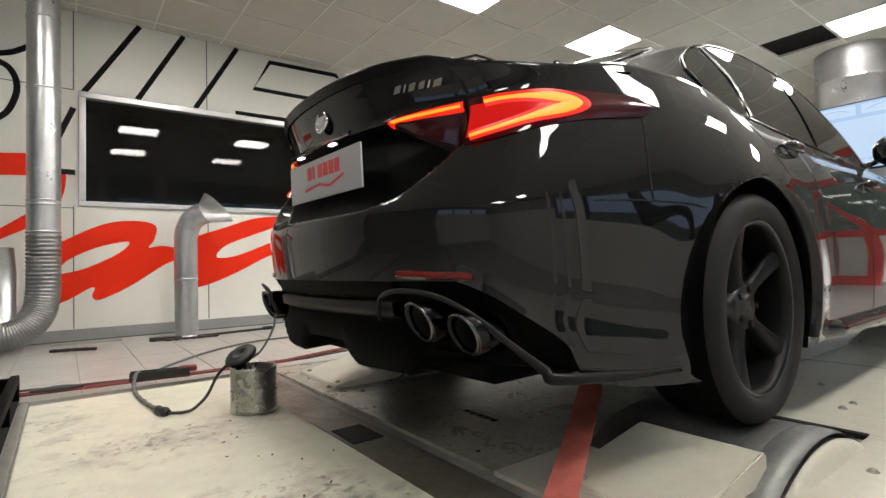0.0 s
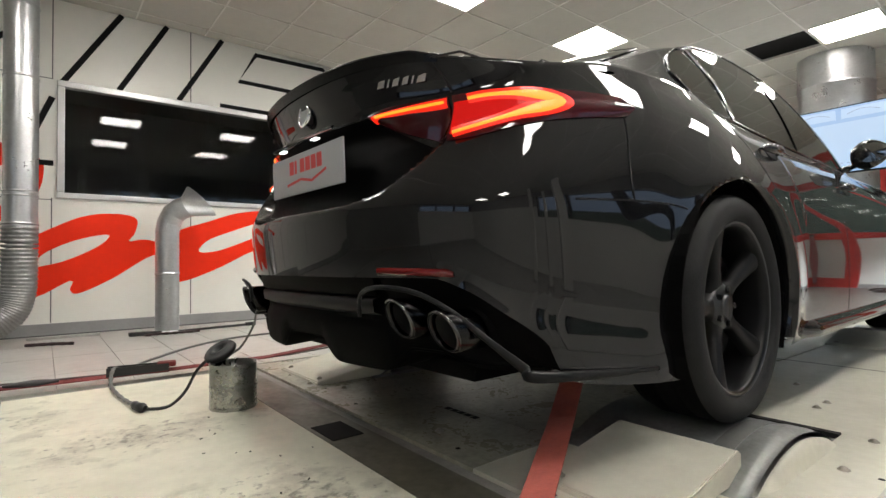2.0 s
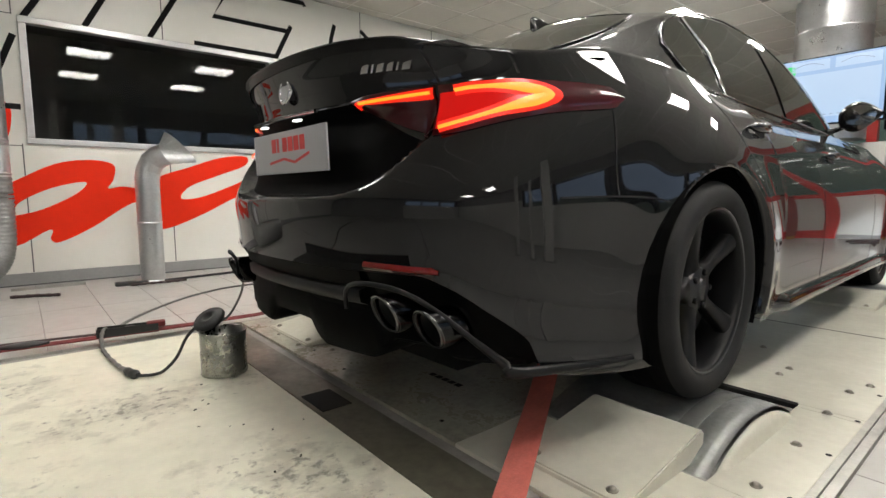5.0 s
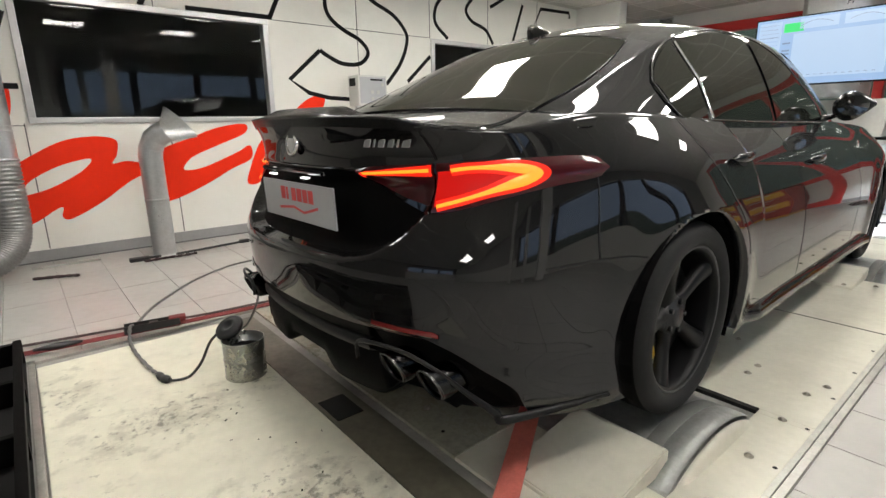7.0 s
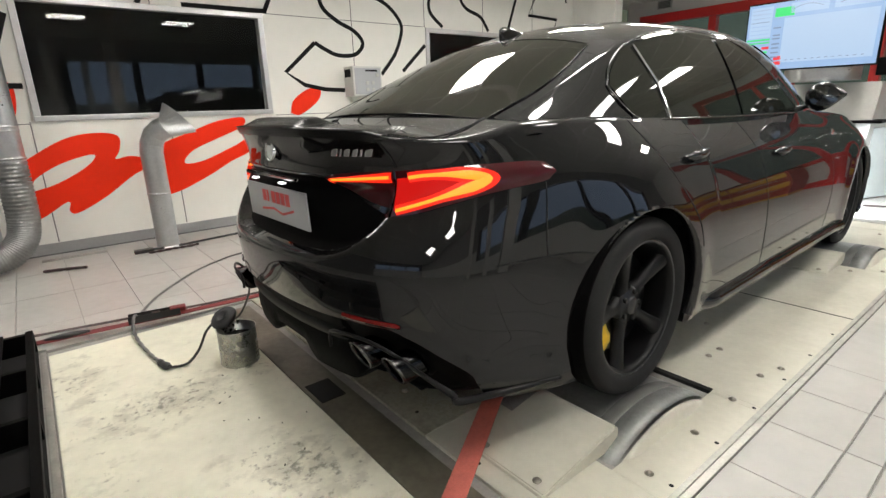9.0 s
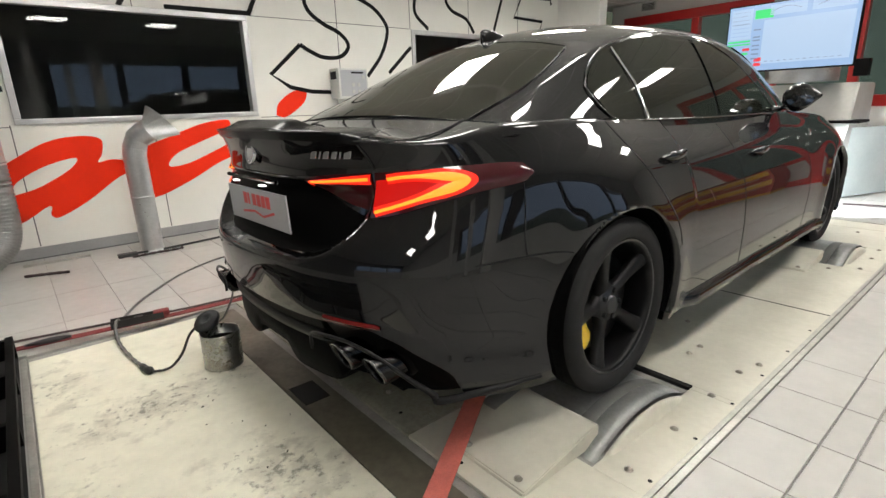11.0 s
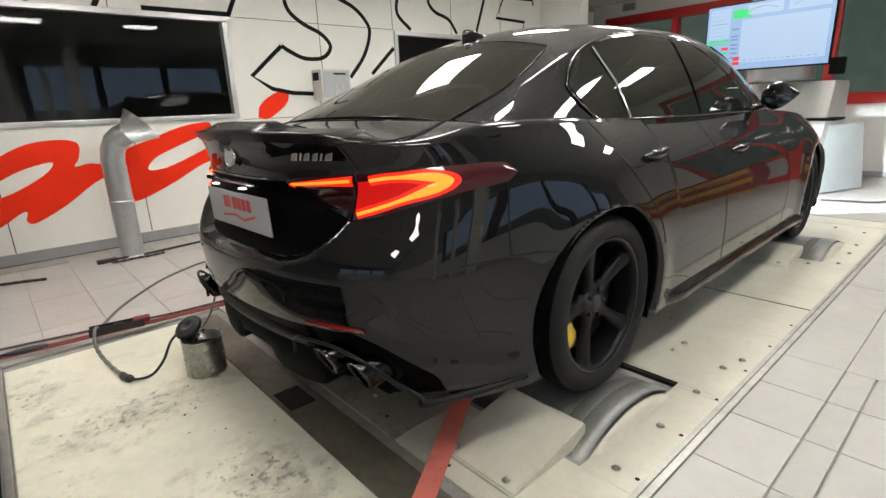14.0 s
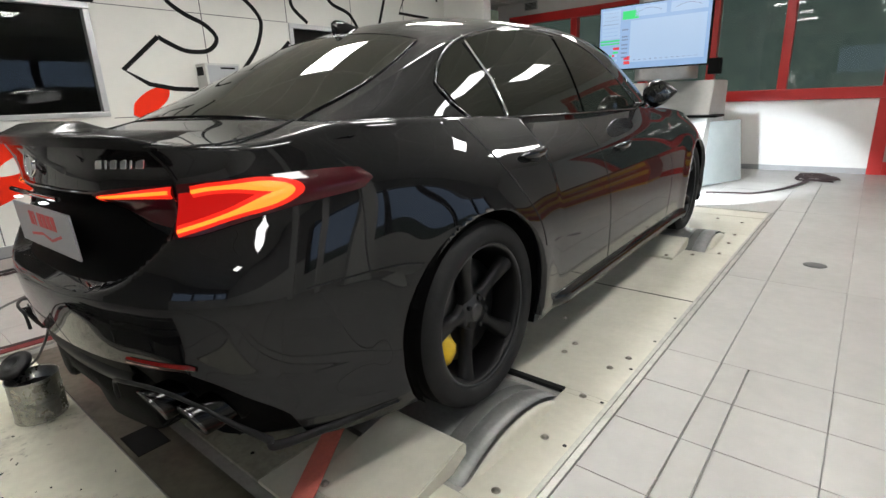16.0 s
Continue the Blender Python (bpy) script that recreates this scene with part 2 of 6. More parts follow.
def part(name, bm, material, parent, label="", smooth=False):
    ob = link_mesh(name, bm, material, smooth)
    ob.parent = parent
    if label:
        tagged(ob, label)
    return ob


def thing(name, m, label, category, group="", kind=""):
    ob = new(name)
    ob.matrix_basis = m
    return tagged(ob, label, category, group, kind)


def box(bm, x0, y0, z0, x1, y1, z1, bev=0.0, m=None):
    r = bmesh.ops.create_cube(bm, size=1.0)
    vs = r["verts"]
    for v in vs:
        v.co = Vector(((x0 + x1) / 2 + v.co.x * (x1 - x0), (y0 + y1) / 2 + v.co.y * (y1 - y0), (z0 + z1) / 2 + v.co.z * (z1 - z0)))
    if bev > 0:
        es = list({e for v in vs for e in v.link_edges})
        rr = bmesh.ops.bevel(bm, geom=es, offset=bev, segments=2, affect="EDGES", profile=0.6)
        vs = list({v for f in rr["faces"] for v in f.verts} | {v for v in vs if v.is_valid})
    if m is not None:
        for v in vs:
            v.co = m @ v.co
    return vs


def boxes(*args, bev=0.0):
    bm = bmesh.new()
    for a in args:
        box(bm, *a, bev=bev)
    return bm


def grid(bm, rows, close_u=False, close_v=False, flip=False):
    """Quads over rows of points of equal length."""
    vv = [[bm.verts.new(p) for p in r] for r in rows]
    nu, nv = len(vv), len(vv[0])
    for i in range(nu if close_u else nu - 1):
        for j in range(nv if close_v else nv - 1):
            q = [vv[i][j], vv[(i + 1) % nu][j], vv[(i + 1) % nu][(j + 1) % nv], vv[i][(j + 1) % nv]]
            if flip:
                q.reverse()
            try:
                bm.faces.new(q)
            except ValueError:
                pass
    return vv


def lathe(bm, profile, seg=40, m=None, axis="z"):
    """Profile of (radius, height) turned round an axis."""
    rows = []
    for k in range(seg):
        a = 2 * math.pi * k / seg
        row = []
        for r, h in profile:
            p = Vector((r * math.cos(a), r * math.sin(a), h))
            if axis == "x":
                p = Vector((p.z, p.x, p.y))
            elif axis == "y":
                p = Vector((p.x, p.z, p.y))
            row.append(m @ p if m is not None else p)
        rows.append(row)
    grid(bm, rows, close_u=True)


def smooth_line(pts, n=8):
    """Catmull-Rom through the points."""
    pts = [Vector(p) for p in pts]
    if len(pts) < 3:
        return pts
    out = []
    ext = [pts[0] * 2 - pts[1]] + pts + [pts[-1] * 2 - pts[-2]]
    for i in range(1, len(ext) - 2):
        p0, p1, p2, p3 = ext[i - 1:i + 3]
        for k in range(n):
            t = k / n
            out.append(0.5 * (2 * p1 + (p2 - p0) * t + (2 * p0 - 5 * p1 + 4 * p2 - p3) * t * t + (3 * p1 - p0 - 3 * p2 + p3) * t ** 3))
    out.append(pts[-1])
    return out


def tube(bm, pts, radius, seg=8, closed=False, flat=1.0, caps=True):
    """A round or flattened tube along points; radius a number or one for each point."""
    pts = [Vector(p) for p in pts]
    n = len(pts)
    rows = []
    up = Vector((0, 0, 1))
    for i, p in enumerate(pts):
        a = pts[(i - 1) % n] if closed or i > 0 else p
        b = pts[(i + 1) % n] if closed or i < n - 1 else p
        t = (b - a).normalized()
        s = t.cross(up)
        if s.length < 1e-3:
            s = t.cross(Vector((1, 0, 0)))
        s.normalize()
        w = s.cross(t).normalized()
        r = radius[i] if isinstance(radius, (list, tuple)) else radius
        rows.append([p + s * r * math.cos(2 * math.pi * k / seg) + w * r * flat * math.sin(2 * math.pi * k / seg) for k in range(seg)])
    vv = grid(bm, rows, close_u=closed, close_v=True)
    if caps and not closed:
        bm.faces.new(vv[0][::-1])
        bm.faces.new(vv[-1])


def ribbon(bm, pts, width, normal, thick=0.003):
    """A flat band along points, with a thickness."""
    pts = [Vector(p) for p in pts]
    nrm = Vector(normal).normalized()
    rows = []
    for i, p in enumerate(pts):
        t = (pts[min(i + 1, len(pts) - 1)] - pts[max(i - 1, 0)]).normalized()
        s = t.cross(nrm).normalized() * width / 2
        rows.append([p - s, p + s, p + s + nrm * thick, p - s + nrm * thick])
    vv = grid(bm, rows, close_v=True)
    bm.faces.new(vv[0][::-1])
    bm.faces.new(vv[-1])


def slab(bm, outline, m, thick, hole=None):
    """A flat plate from a 2D outline, in the plane of m (its x and y), thick along its z."""
    es = []
    for loop in (outline, hole or []):
        vs = [bm.verts.new(m @ Vector((x, y, 0))) for x, y in loop]
        es += [bm.edges.new((vs[i], vs[(i + 1) % len(vs)])) for i in range(len(vs))]
    faces = [f for f in bmesh.ops.triangle_fill(bm, edges=es, use_beauty=True)["geom"] if isinstance(f, bmesh.types.BMFace)]
    r = bmesh.ops.extrude_face_region(bm, geom=faces)
    off = (m.to_3x3() @ Vector((0, 0, 1))) * thick
    for v in r["geom"]:
        if isinstance(v, bmesh.types.BMVert):
            v.co += off
    bmesh.ops.recalc_face_normals(bm, faces=bm.faces)


def curve_fn(keys, soft=0.0):
    """A smooth monotone function through (t, value) keys; soft rounds its bends off over that width."""
    xs, ys = np.array([k[0] for k in keys], float), np.array([k[1] for k in keys], float)
    d = np.diff(ys) / np.diff(xs)
    t = np.zeros(len(xs))
    t[0], t[-1] = d[0], d[-1]
    for i in range(1, len(xs) - 1):
        t[i] = 0 if d[i - 1] * d[i] <= 0 else 2 * d[i - 1] * d[i] / (d[i - 1] + d[i])

    def f(v):
        v = np.clip(v, xs[0], xs[-1])
        i = np.clip(np.searchsorted(xs, v) - 1, 0, len(xs) - 2)
        h = xs[i + 1] - xs[i]
        s = (v - xs[i]) / h
        return ((1 + 2 * s) * (1 - s) ** 2 * ys[i] + s * (1 - s) ** 2 * h * t[i] + s * s * (3 - 2 * s) * ys[i + 1] + s * s * (s - 1) * h * t[i + 1])
    if soft <= 0:
        return f
    n = 600
    step = (xs[-1] - xs[0]) / n
    reach = int(3 * soft / step) + 1
    grid_x = xs[0] + step * np.arange(-reach, n + reach + 1)
    vals = f(grid_x)
    vals = np.where(grid_x < xs[0], vals + t[0] * (grid_x - xs[0]), np.where(grid_x > xs[-1], vals + t[-1] * (grid_x - xs[-1]), vals))
    kern = np.exp(-0.5 * (step * np.arange(-reach, reach + 1) / soft) ** 2)
    soft_vals = np.convolve(vals, kern / kern.sum(), "valid")
    return lambda v: np.interp(v, grid_x[reach:reach + n + 1], soft_vals)


# ---- the room ----
def build_room():
    # floor bed under the tiles
    bm = boxes((W - 0.2, -6.0, -0.12, 5.2, YF + 0.2, -0.012))
    floor = tagged(link_mesh("floor", bm, M_GROUT), "pale grey square floor tiles with darker grout lines", "floor", kind="structure")
    # lettered wall with two window openings: (y0, y1, z0, z1)
    o1, o2 = (-1.43, 0.45, 1.09, 1.98), (2.47, 4.1, 1.30, 1.98)
    bm = bmesh.new()
    t0 = W - 0.14
    for y0, y1, z0, z1 in ((-6.0, o1[0], 0, ZC), (o1[0], o1[1], 0, o1[2]), (o1[0], o1[1], o1[3], ZC), (o1[1], o2[0], 0, ZC),
                           (o2[0], o2[1], 0, o2[2]), (o2[0], o2[1], o2[3], ZC), (o2[1], 5.27, 0, ZC)):
        box(bm, t0, y0, z0, W, y1, z1)
    wall = tagged(link_mesh("wall_west", bm, M_WHITEWALL), "white panelled workshop wall with black and red painted lettering shapes", "wall", kind="structure")
    # panel joints
    for y in (-3.4, -2.44, -1.48, -0.49, 1.45, 2.44, 3.4, 4.36):
        for z0, z1 in ((0.1, 1.07), (1.07, 2.0), (2.0, ZC)):
            mid = (z0 + z1) / 2
            if o1[0] - 0.06 < y < o1[1] + 0.06 and o1[2] < mid < o1[3]:
                continue
            if o2[0] - 0.06 < y < o2[1] + 0.06 and o2[2] < mid < o2[3]:
                continue
            part("panel_joint", boxes((W - 0.002, y - 0.004, z0, W + 0.0015, y + 0.004, z1)), M_WALLSEAM, wall)
    for z in (1.055, 2.005):
        for y0, y1 in ((-6.0, o1[0] - 0.05), (o1[1] + 0.05, o2[0] - 0.05 if z > 1.5 else 5.27), (o2[1] + 0.05, 5.27)):
            if y1 - y0 > 0.05 and not (z < 1.5 and y0 > 2):
                part("panel_joint", boxes((W - 0.002, y0, z - 0.003, W + 0.001, y1, z + 0.003)), M_WALLSEAM, wall)
    # skirting
    part("skirting", boxes((W, -6.0, 0.0, W + 0.012, 5.27, 0.095), bev=0.003), M_BASEBOARD, wall, "grey metal skirting")
    # shadow line at the foot of the skirting, made as a dark strip
    part("skirting_shadow_strip", boxes((W, -6.0, -0.012, W + 0.02, 5.27, 0.008)), M_WALLSEAM, wall, "dark strip at the floor, standing for the skirting's shadow")
    # windows
    for k, (y0, y1, z0, z1) in enumerate((o1, o2)):
        win = tagged(new("window_%d" % (k + 1)), "aluminium framed window into a dark unlit room", "window", kind="structure")
        f = 0.030
        for nm, b in (("window_frame", (W - 0.05, y0 - 0.02, z1 - f, W + 0.022, y1 + 0.02, z1 + 0.02)),
                      ("window_frame", (W - 0.05, y0 - 0.02, z0 - 0.02, W + 0.026, y1 + 0.02, z0 + f * 0.8)),
                      ("window_frame", (W - 0.05, y0 - 0.02, z0 + f * 0.8, W + 0.022, y0 + f, z1 - f)),
                      ("window_frame", (W - 0.05, y1 - f, z0 + f * 0.8, W + 0.022, y1 + 0.02, z1 - f))):
            part(nm, boxes(b, bev=0.006), M_ALU, win)
        p = part("pane", boxes((W - 0.035, y0 + f, z0 + f * 0.8, W - 0.029, y1 - f, z1 - f)), M_PANE, win)
        p.visible_shadow = False
    # dark room behind the windows; near-black walls stand in for its lack of light
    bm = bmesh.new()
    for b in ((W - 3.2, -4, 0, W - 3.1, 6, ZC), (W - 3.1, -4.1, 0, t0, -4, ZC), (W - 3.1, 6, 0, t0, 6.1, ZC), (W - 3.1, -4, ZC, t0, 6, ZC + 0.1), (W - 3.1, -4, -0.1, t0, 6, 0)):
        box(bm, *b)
    tagged(link_mesh("dark_room_shell", bm, M_DARKROOM), "unlit room behind the windows, its darkness put into the wall colour", "wall", kind="structure")
    # front wall with red framed windows: glass above 1.0 m, door at the right
    bm = bmesh.new()
    box(bm, -3.6, YF, 0, 1.86, YF + 0.2, 0.93)
    box(bm, -3.6, YF, 2.43, 5.2, YF + 0.2, ZC + 0.3)
    box(bm, -3.6, YF, 0.93, -3.35, YF + 0.2, 2.43)
    box(bm, 2.95, YF, 0, 5.2, YF + 0.2, 2.43)
    tagged(link_mesh("wall_north", bm, M_FRONTWALL), "white plaster wall below red framed windows", "wall", kind="structure")
    part_parent = bpy.data.objects["wall_north"]
    part("skirting", boxes((0.4, YF - 0.012, 0, 1.86, YF, 0.07)), M_BASEBOARD, part_parent)
    # return of the lettered wall
    tagged(link_mesh("wall_return", boxes((-3.59, 5.27, 0, -2.72, 5.45, ZC)), M_FRONTWALL), "white plastered wall return beside the lettered wall", "wall", kind="structure")
    win = tagged(new("window_3"), "long window in red painted metal frames, dark outside", "window", kind="structure")
    fr = [(-3.35, 2.29, 1.86, 2.43), (-3.35, 0.92, 2.95, 1.06)]
    for x0, z0, x1, z1 in fr:
        part("window_frame", boxes((x0, YF - 0.04, z0, x1, YF + 0.09, z1), bev=0.008), M_REDFRAME, win)
    for x in (-3.35, -2.19, -1.05, -0.1, 0.78, 1.86, 2.83):
        part("mullion", boxes((x, YF - 0.035, 1.06, x + 0.11, YF + 0.085, 2.29), bev=0.008), M_REDFRAME, win)
    part("window_frame", boxes((1.86, YF - 0.04, 2.29, 2.95, YF + 0.09, 2.43), bev=0.008), M_REDFRAME, win)
    xs = (-3.24, -2.19, -2.08, -1.05, -0.94, -0.1, 0.01, 0.78, 0.89, 1.86, 1.97, 2.83)
    for i in range(0, len(xs), 2):
        p = part("pane", boxes((xs[i], YF + 0.02, 1.06, xs[i + 1], YF + 0.026, 2.29)), M_PANE, win)
        p.visible_shadow = False
    door = tagged(new("door_1"), "red painted metal door frame with a pale lower panel", "door", kind="structure")
    for b in ((1.86, YF - 0.05, 0, 2.0, YF + 0.09, 0.92), (2.83, YF - 0.05, 0, 2.95, YF + 0.09, 0.92), (2.0, YF - 0.03, 0, 2.83, YF + 0.05, 0.16)):
        part("door_frame", boxes(b, bev=0.006), M_REDFRAME, door)
    part("door_leaf", boxes((2.0, YF + 0.005, 0.16, 2.83, YF + 0.045, 0.92), bev=0.004), M_CABINET, door, "pale grey lower door panel")
    tagged(link_mesh("backdrop_north", boxes((-5, YF + 2.2, -0.2, 6, YF + 2.25, 4.2)), M_NIGHT), "dark planting outside at dusk", "backdrop", kind="structure")
    # unseen east wall with a band of dusk windows, and south wall; tones set for reflections
    bm = bmesh.new()
    EX = 4.6
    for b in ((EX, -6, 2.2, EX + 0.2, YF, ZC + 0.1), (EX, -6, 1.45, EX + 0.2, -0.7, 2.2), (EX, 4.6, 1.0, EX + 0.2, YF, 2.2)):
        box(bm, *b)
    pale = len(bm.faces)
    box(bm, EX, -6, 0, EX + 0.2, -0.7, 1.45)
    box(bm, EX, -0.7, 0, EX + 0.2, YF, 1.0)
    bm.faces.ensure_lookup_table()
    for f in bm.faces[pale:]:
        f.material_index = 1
    tagged(link_mesh("wall_east", bm, [M_DIMWALL, M_FRONTWALL]), "unseen wall with a wide band of windows, grey above and white below for reflections", "wall", kind="structure")
    win = tagged(new("window_4"), "wide band of windows with dark mullions at dusk", "window", kind="structure")
    for y in (-0.7, 0.6, 1.9, 3.2, 4.5):
        part("mullion", boxes((EX - 0.02, y, 1.0, EX + 0.08, y + 0.14, 2.2), bev=0.006), M_BLACK, win)
    tagged(link_mesh("backdrop_east", boxes((EX + 0.6, -6, -0.2, EX + 0.65, 6, 3.4)), M_DUSK), "blue dusk light outside", "backdrop", kind="structure")
    tagged(link_mesh("backdrop_hedge", boxes((EX + 0.5, -2, -0.2, EX + 0.55, 6, 1.35)), M_NIGHT), "dark hedge outside below the dusk sky", "backdrop", kind="structure")
# south wall: unseen, dim above and white below for reflections, windows towards the east end
    bm = bmesh.new()
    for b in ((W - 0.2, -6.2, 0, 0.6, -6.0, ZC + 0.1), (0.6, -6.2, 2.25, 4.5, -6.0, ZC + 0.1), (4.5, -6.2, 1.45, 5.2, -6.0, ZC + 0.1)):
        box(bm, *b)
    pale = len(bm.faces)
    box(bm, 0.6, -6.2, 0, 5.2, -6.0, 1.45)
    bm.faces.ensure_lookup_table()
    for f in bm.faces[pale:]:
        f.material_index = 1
    tagged(link_mesh("wall_south", bm, [M_DIMWALL, M_FRONTWALL]), "unseen wall with a wide row of windows, grey above and white below for reflections", "wall", kind="structure")
    win = tagged(new("window_5"), "wide row of windows with dark mullions at dusk", "window", kind="structure")
    for x in (0.6, 1.9, 3.2, 4.38):
        part("mullion", boxes((x, -6.08, 1.45, x + 0.12, -5.98, 2.25), bev=0.006), M_BLACK, win)
    tagged(link_mesh("backdrop_south", boxes((-0.5, -6.85, -0.2, 6, -6.8, 3.4)), M_DUSK), "blue dusk light outside", "backdrop", kind="structure")
    # ceiling: tiles set into a grid of bars, one mesh; panels and an open tile left out
    P = 0.546
    # last three panels are unseen, added to brighten left plates and south-east side
    lights = [(x, y) for x in (-1.4, 0.24, 1.88) for y in (-0.64, 1.0, 2.63, 4.27)] + [(-1.4, -2.28), (3.51, -2.28), (3.51, -3.91)]
    gone = {(round((x - 0.24) / P), round((y - 4.27) / P)) for x, y in lights}
    hole = (-1, 0)
    bm = bmesh.new()
    for i in range(-8, 10):
        for j in range(-19, 7):
            if (i, j) in gone or (i, j) == hole:
                continue
            x, y = 0.24 + i * P, 4.27 + j * P
            box(bm, max(x - P / 2, W - 0.1), y - P / 2, ZC + 0.006, x + P / 2, y + P / 2, ZC + 0.03)
    nt = len(bm.faces)
    for i in range(-7, 10):
        x = 0.24 + (i - 0.5) * P
        box(bm, x - 0.006, -6, ZC, x + 0.006, YF, ZC + 0.0055)
    for j in range(-18, 7):
        y = 4.27 + (j - 0.5) * P
        box(bm, W - 0.1, y - 0.006, ZC - 0.0006, 5.1, y + 0.006, ZC + 0.0049)
    bm.faces.ensure_lookup_table()
    for f in bm.faces[nt:]:
        f.material_index = 1
    tagged(link_mesh("ceiling", bm, [M_CEIL, M_TBAR]), "suspended ceiling of square mineral tiles in a metal grid", "ceiling", kind="structure")
    tagged(link_mesh("ceiling_void", boxes((W - 0.2, -6.2, ZC + 0.3, 5.2, YF + 0.2, ZC + 0.35)), M_HOLE), "dark void above the ceiling tiles", "ceiling", kind="structure")
    first = None
    for x, y in lights:
        m = pose(x, y, ZC)
        if first is None:
            first = thing("ceiling_light", m, "square recessed ceiling light panel, glowing warm white", "ceiling light", "ceiling light panels")
            h = P / 2 - 0.012
            part("diffuser", boxes((-h + 0.012, -h + 0.012, 0.004, h - 0.012, h - 0.012, 0.012)), M_LIGHT, first, "glowing white diffuser")
            for b in ((-h, -h, -0.002, h, -h + 0.012, 0.02), (-h, h - 0.012, -0.002, h, h, 0.02), (-h, -h + 0.012, -0.002, -h + 0.012, h - 0.012, 0.02), (h - 0.012, -h + 0.012, -0.002, h, h - 0.012, 0.02)):
                part("frame", boxes(b), M_TBAR, first)
        else:
            copy_thing(first, m)
    return floor


FLOOR = build_room()


# ---- painted wall shapes ----
ON_WALL = Matrix(((0, 0, 1, W + 0.0005), (1, 0, 0, 0), (0, 1, 0, 0), (0, 0, 0, 1)))


def red_shape(outline, hole=None):
    bm = bmesh.new()
    o = [(p.x, p.y) for p in smooth_line([(*q, 0) for q in outline + outline[:1]], 5)[:-1]]
    h = [(p.x, p.y) for p in smooth_line([(*q, 0) for q in hole + hole[:1]], 5)[:-1]] if hole else None
    slab(bm, o, ON_WALL, 0.0025, h)
    return tagged(link_mesh("painted_stroke", bm, M_RED), "broad red brush stroke painted on the white wall", "wall graphic", "red wall strokes")


def black_line(pts, width=0.042, curved=True):
    bm = bmesh.new()
    q = [(W + 0.0005, y, z) for y, z in pts]
    ribbon(bm, smooth_line(q, 6) if curved and len(q) > 2 else q, width, (1, 0, 0), 0.0028)
    return tagged(link_mesh("painted_line", bm, M_BLACKLINE), "black outline stroke painted on the white wall", "wall graphic", "black wall outlines")


red_shape([(-1.62, 0.75), (-1.30, 0.925), (-1.06, 0.965), (-0.91, 0.93), (-0.92, 0.81), (-0.96, 0.74), (-0.84, 0.755), (-0.64, 0.70), (-0.66, 0.66), (-0.83, 0.60), (-1.08, 0.43), (-1.30, 0.32), (-1.36, 0.345), (-1.36, 0.42), (-1.62, 0.31)],
          [(-1.57, 0.53), (-1.53, 0.63), (-1.33, 0.74), (-1.11, 0.79), (-1.17, 0.70), (-1.39, 0.58)])
red_shape([(-0.64, 0.375), (-0.645, 0.70), (-0.60, 0.83), (-0.34, 0.93), (-0.08, 1.02), (0.16, 1.045), (0.15, 0.96), (-0.10, 0.86), (-0.34, 0.76), (-0.42, 0.655), (-0.25, 0.665), (0.06, 0.785), (0.19, 0.845), (0.19, 0.72), (0.0, 0.635), (-0.22, 0.52), (-0.48, 0.41)])
red_shape([(0.20, 0.70), (0.30, 0.88), (0.42, 0.93), (0.38, 0.75), (0.27, 0.50), (0.13, 0.49)])
red_shape([(0.66, 1.07), (0.70, 1.19), (0.86, 1.30), (1.01, 1.315), (0.98, 1.19), (0.77, 1.05)])
red_shape([(-2.35, 1.40), (-1.95, 1.445), (-1.70, 1.455), (-1.55, 1.36), (-1.53, 1.25), (-1.57, 1.10), (-1.66, 1.12), (-1.68, 1.25), (-1.78, 1.29), (-2.3, 1.26)])
red_shape([(-2.2, 0.70), (-1.92, 0.885), (-1.74, 1.01), (-1.70, 0.93), (-1.92, 0.80), (-2.15, 0.62)])
for line in ([(-1.02, 2.64), (-1.42, 1.985)], [(-0.68, 2.64), (-1.04, 2.0)], [(-0.22, 2.64), (-0.59, 2.0)], [(-1.48, 1.86), (-1.60, 1.55)],
             [(-1.56, 1.34), (-1.47, 1.34)], [(-0.24, 2.02), (0.52, 2.025)], [(0.50, 2.02), (0.66, 2.34)]):
    black_line(line)
black_line([(0.81, 2.56), (0.80, 2.59), (0.09, 2.575), (-0.07, 2.285), (0.62, 2.285)], curved=False)
black_line([(-1.74, 2.30), (-1.92, 2.20), (-2.3, 2.17)])
black_line([(-2.3, 2.15), (-1.95, 2.14), (-1.84, 2.04), (-1.84, 1.87), (-1.95, 1.70), (-2.3, 1.6)])
black_line([(1.14, 2.45), (1.09, 2.24), (1.13, 2.10), (1.28, 1.99), (1.48, 1.90), (1.575, 1.78), (1.47, 1.665), (1.26, 1.65), (1.10, 1.71), (1.0, 1.765)])
black_line([(1.0, 1.765), (0.655, 1.47), (0.85, 1.345), (1.08, 1.30), (1.33, 1.29)], curved=False)
black_line([(1.45, 2.45), (1.66, 2.31), (1.92, 2.20), (2.08, 2.05), (2.10, 1.92), (2.0, 1.69), (1.80, 1.46)])
black_line([(2.44, 1.80), (2.10, 1.50)])
black_line([(2.66, 2.50), (2.54, 2.36), (2.53, 2.18), (2.72, 2.02)])
black_line([(3.12, 2.52), (3.02, 2.38), (3.12, 2.26), (3.36, 2.18), (3.50, 2.02)])
black_line([(3.70, 2.60), (3.56, 2.52), (3.44, 2.46)])
black_line([(4.06, 2.56), (3.86, 2.03)])
black_line([(5.10, 2.50), (5.08, 2.575), (4.44, 2.555), (4.28, 2.27), (4.90, 2.255), (4.80, 2.04)], curved=False)


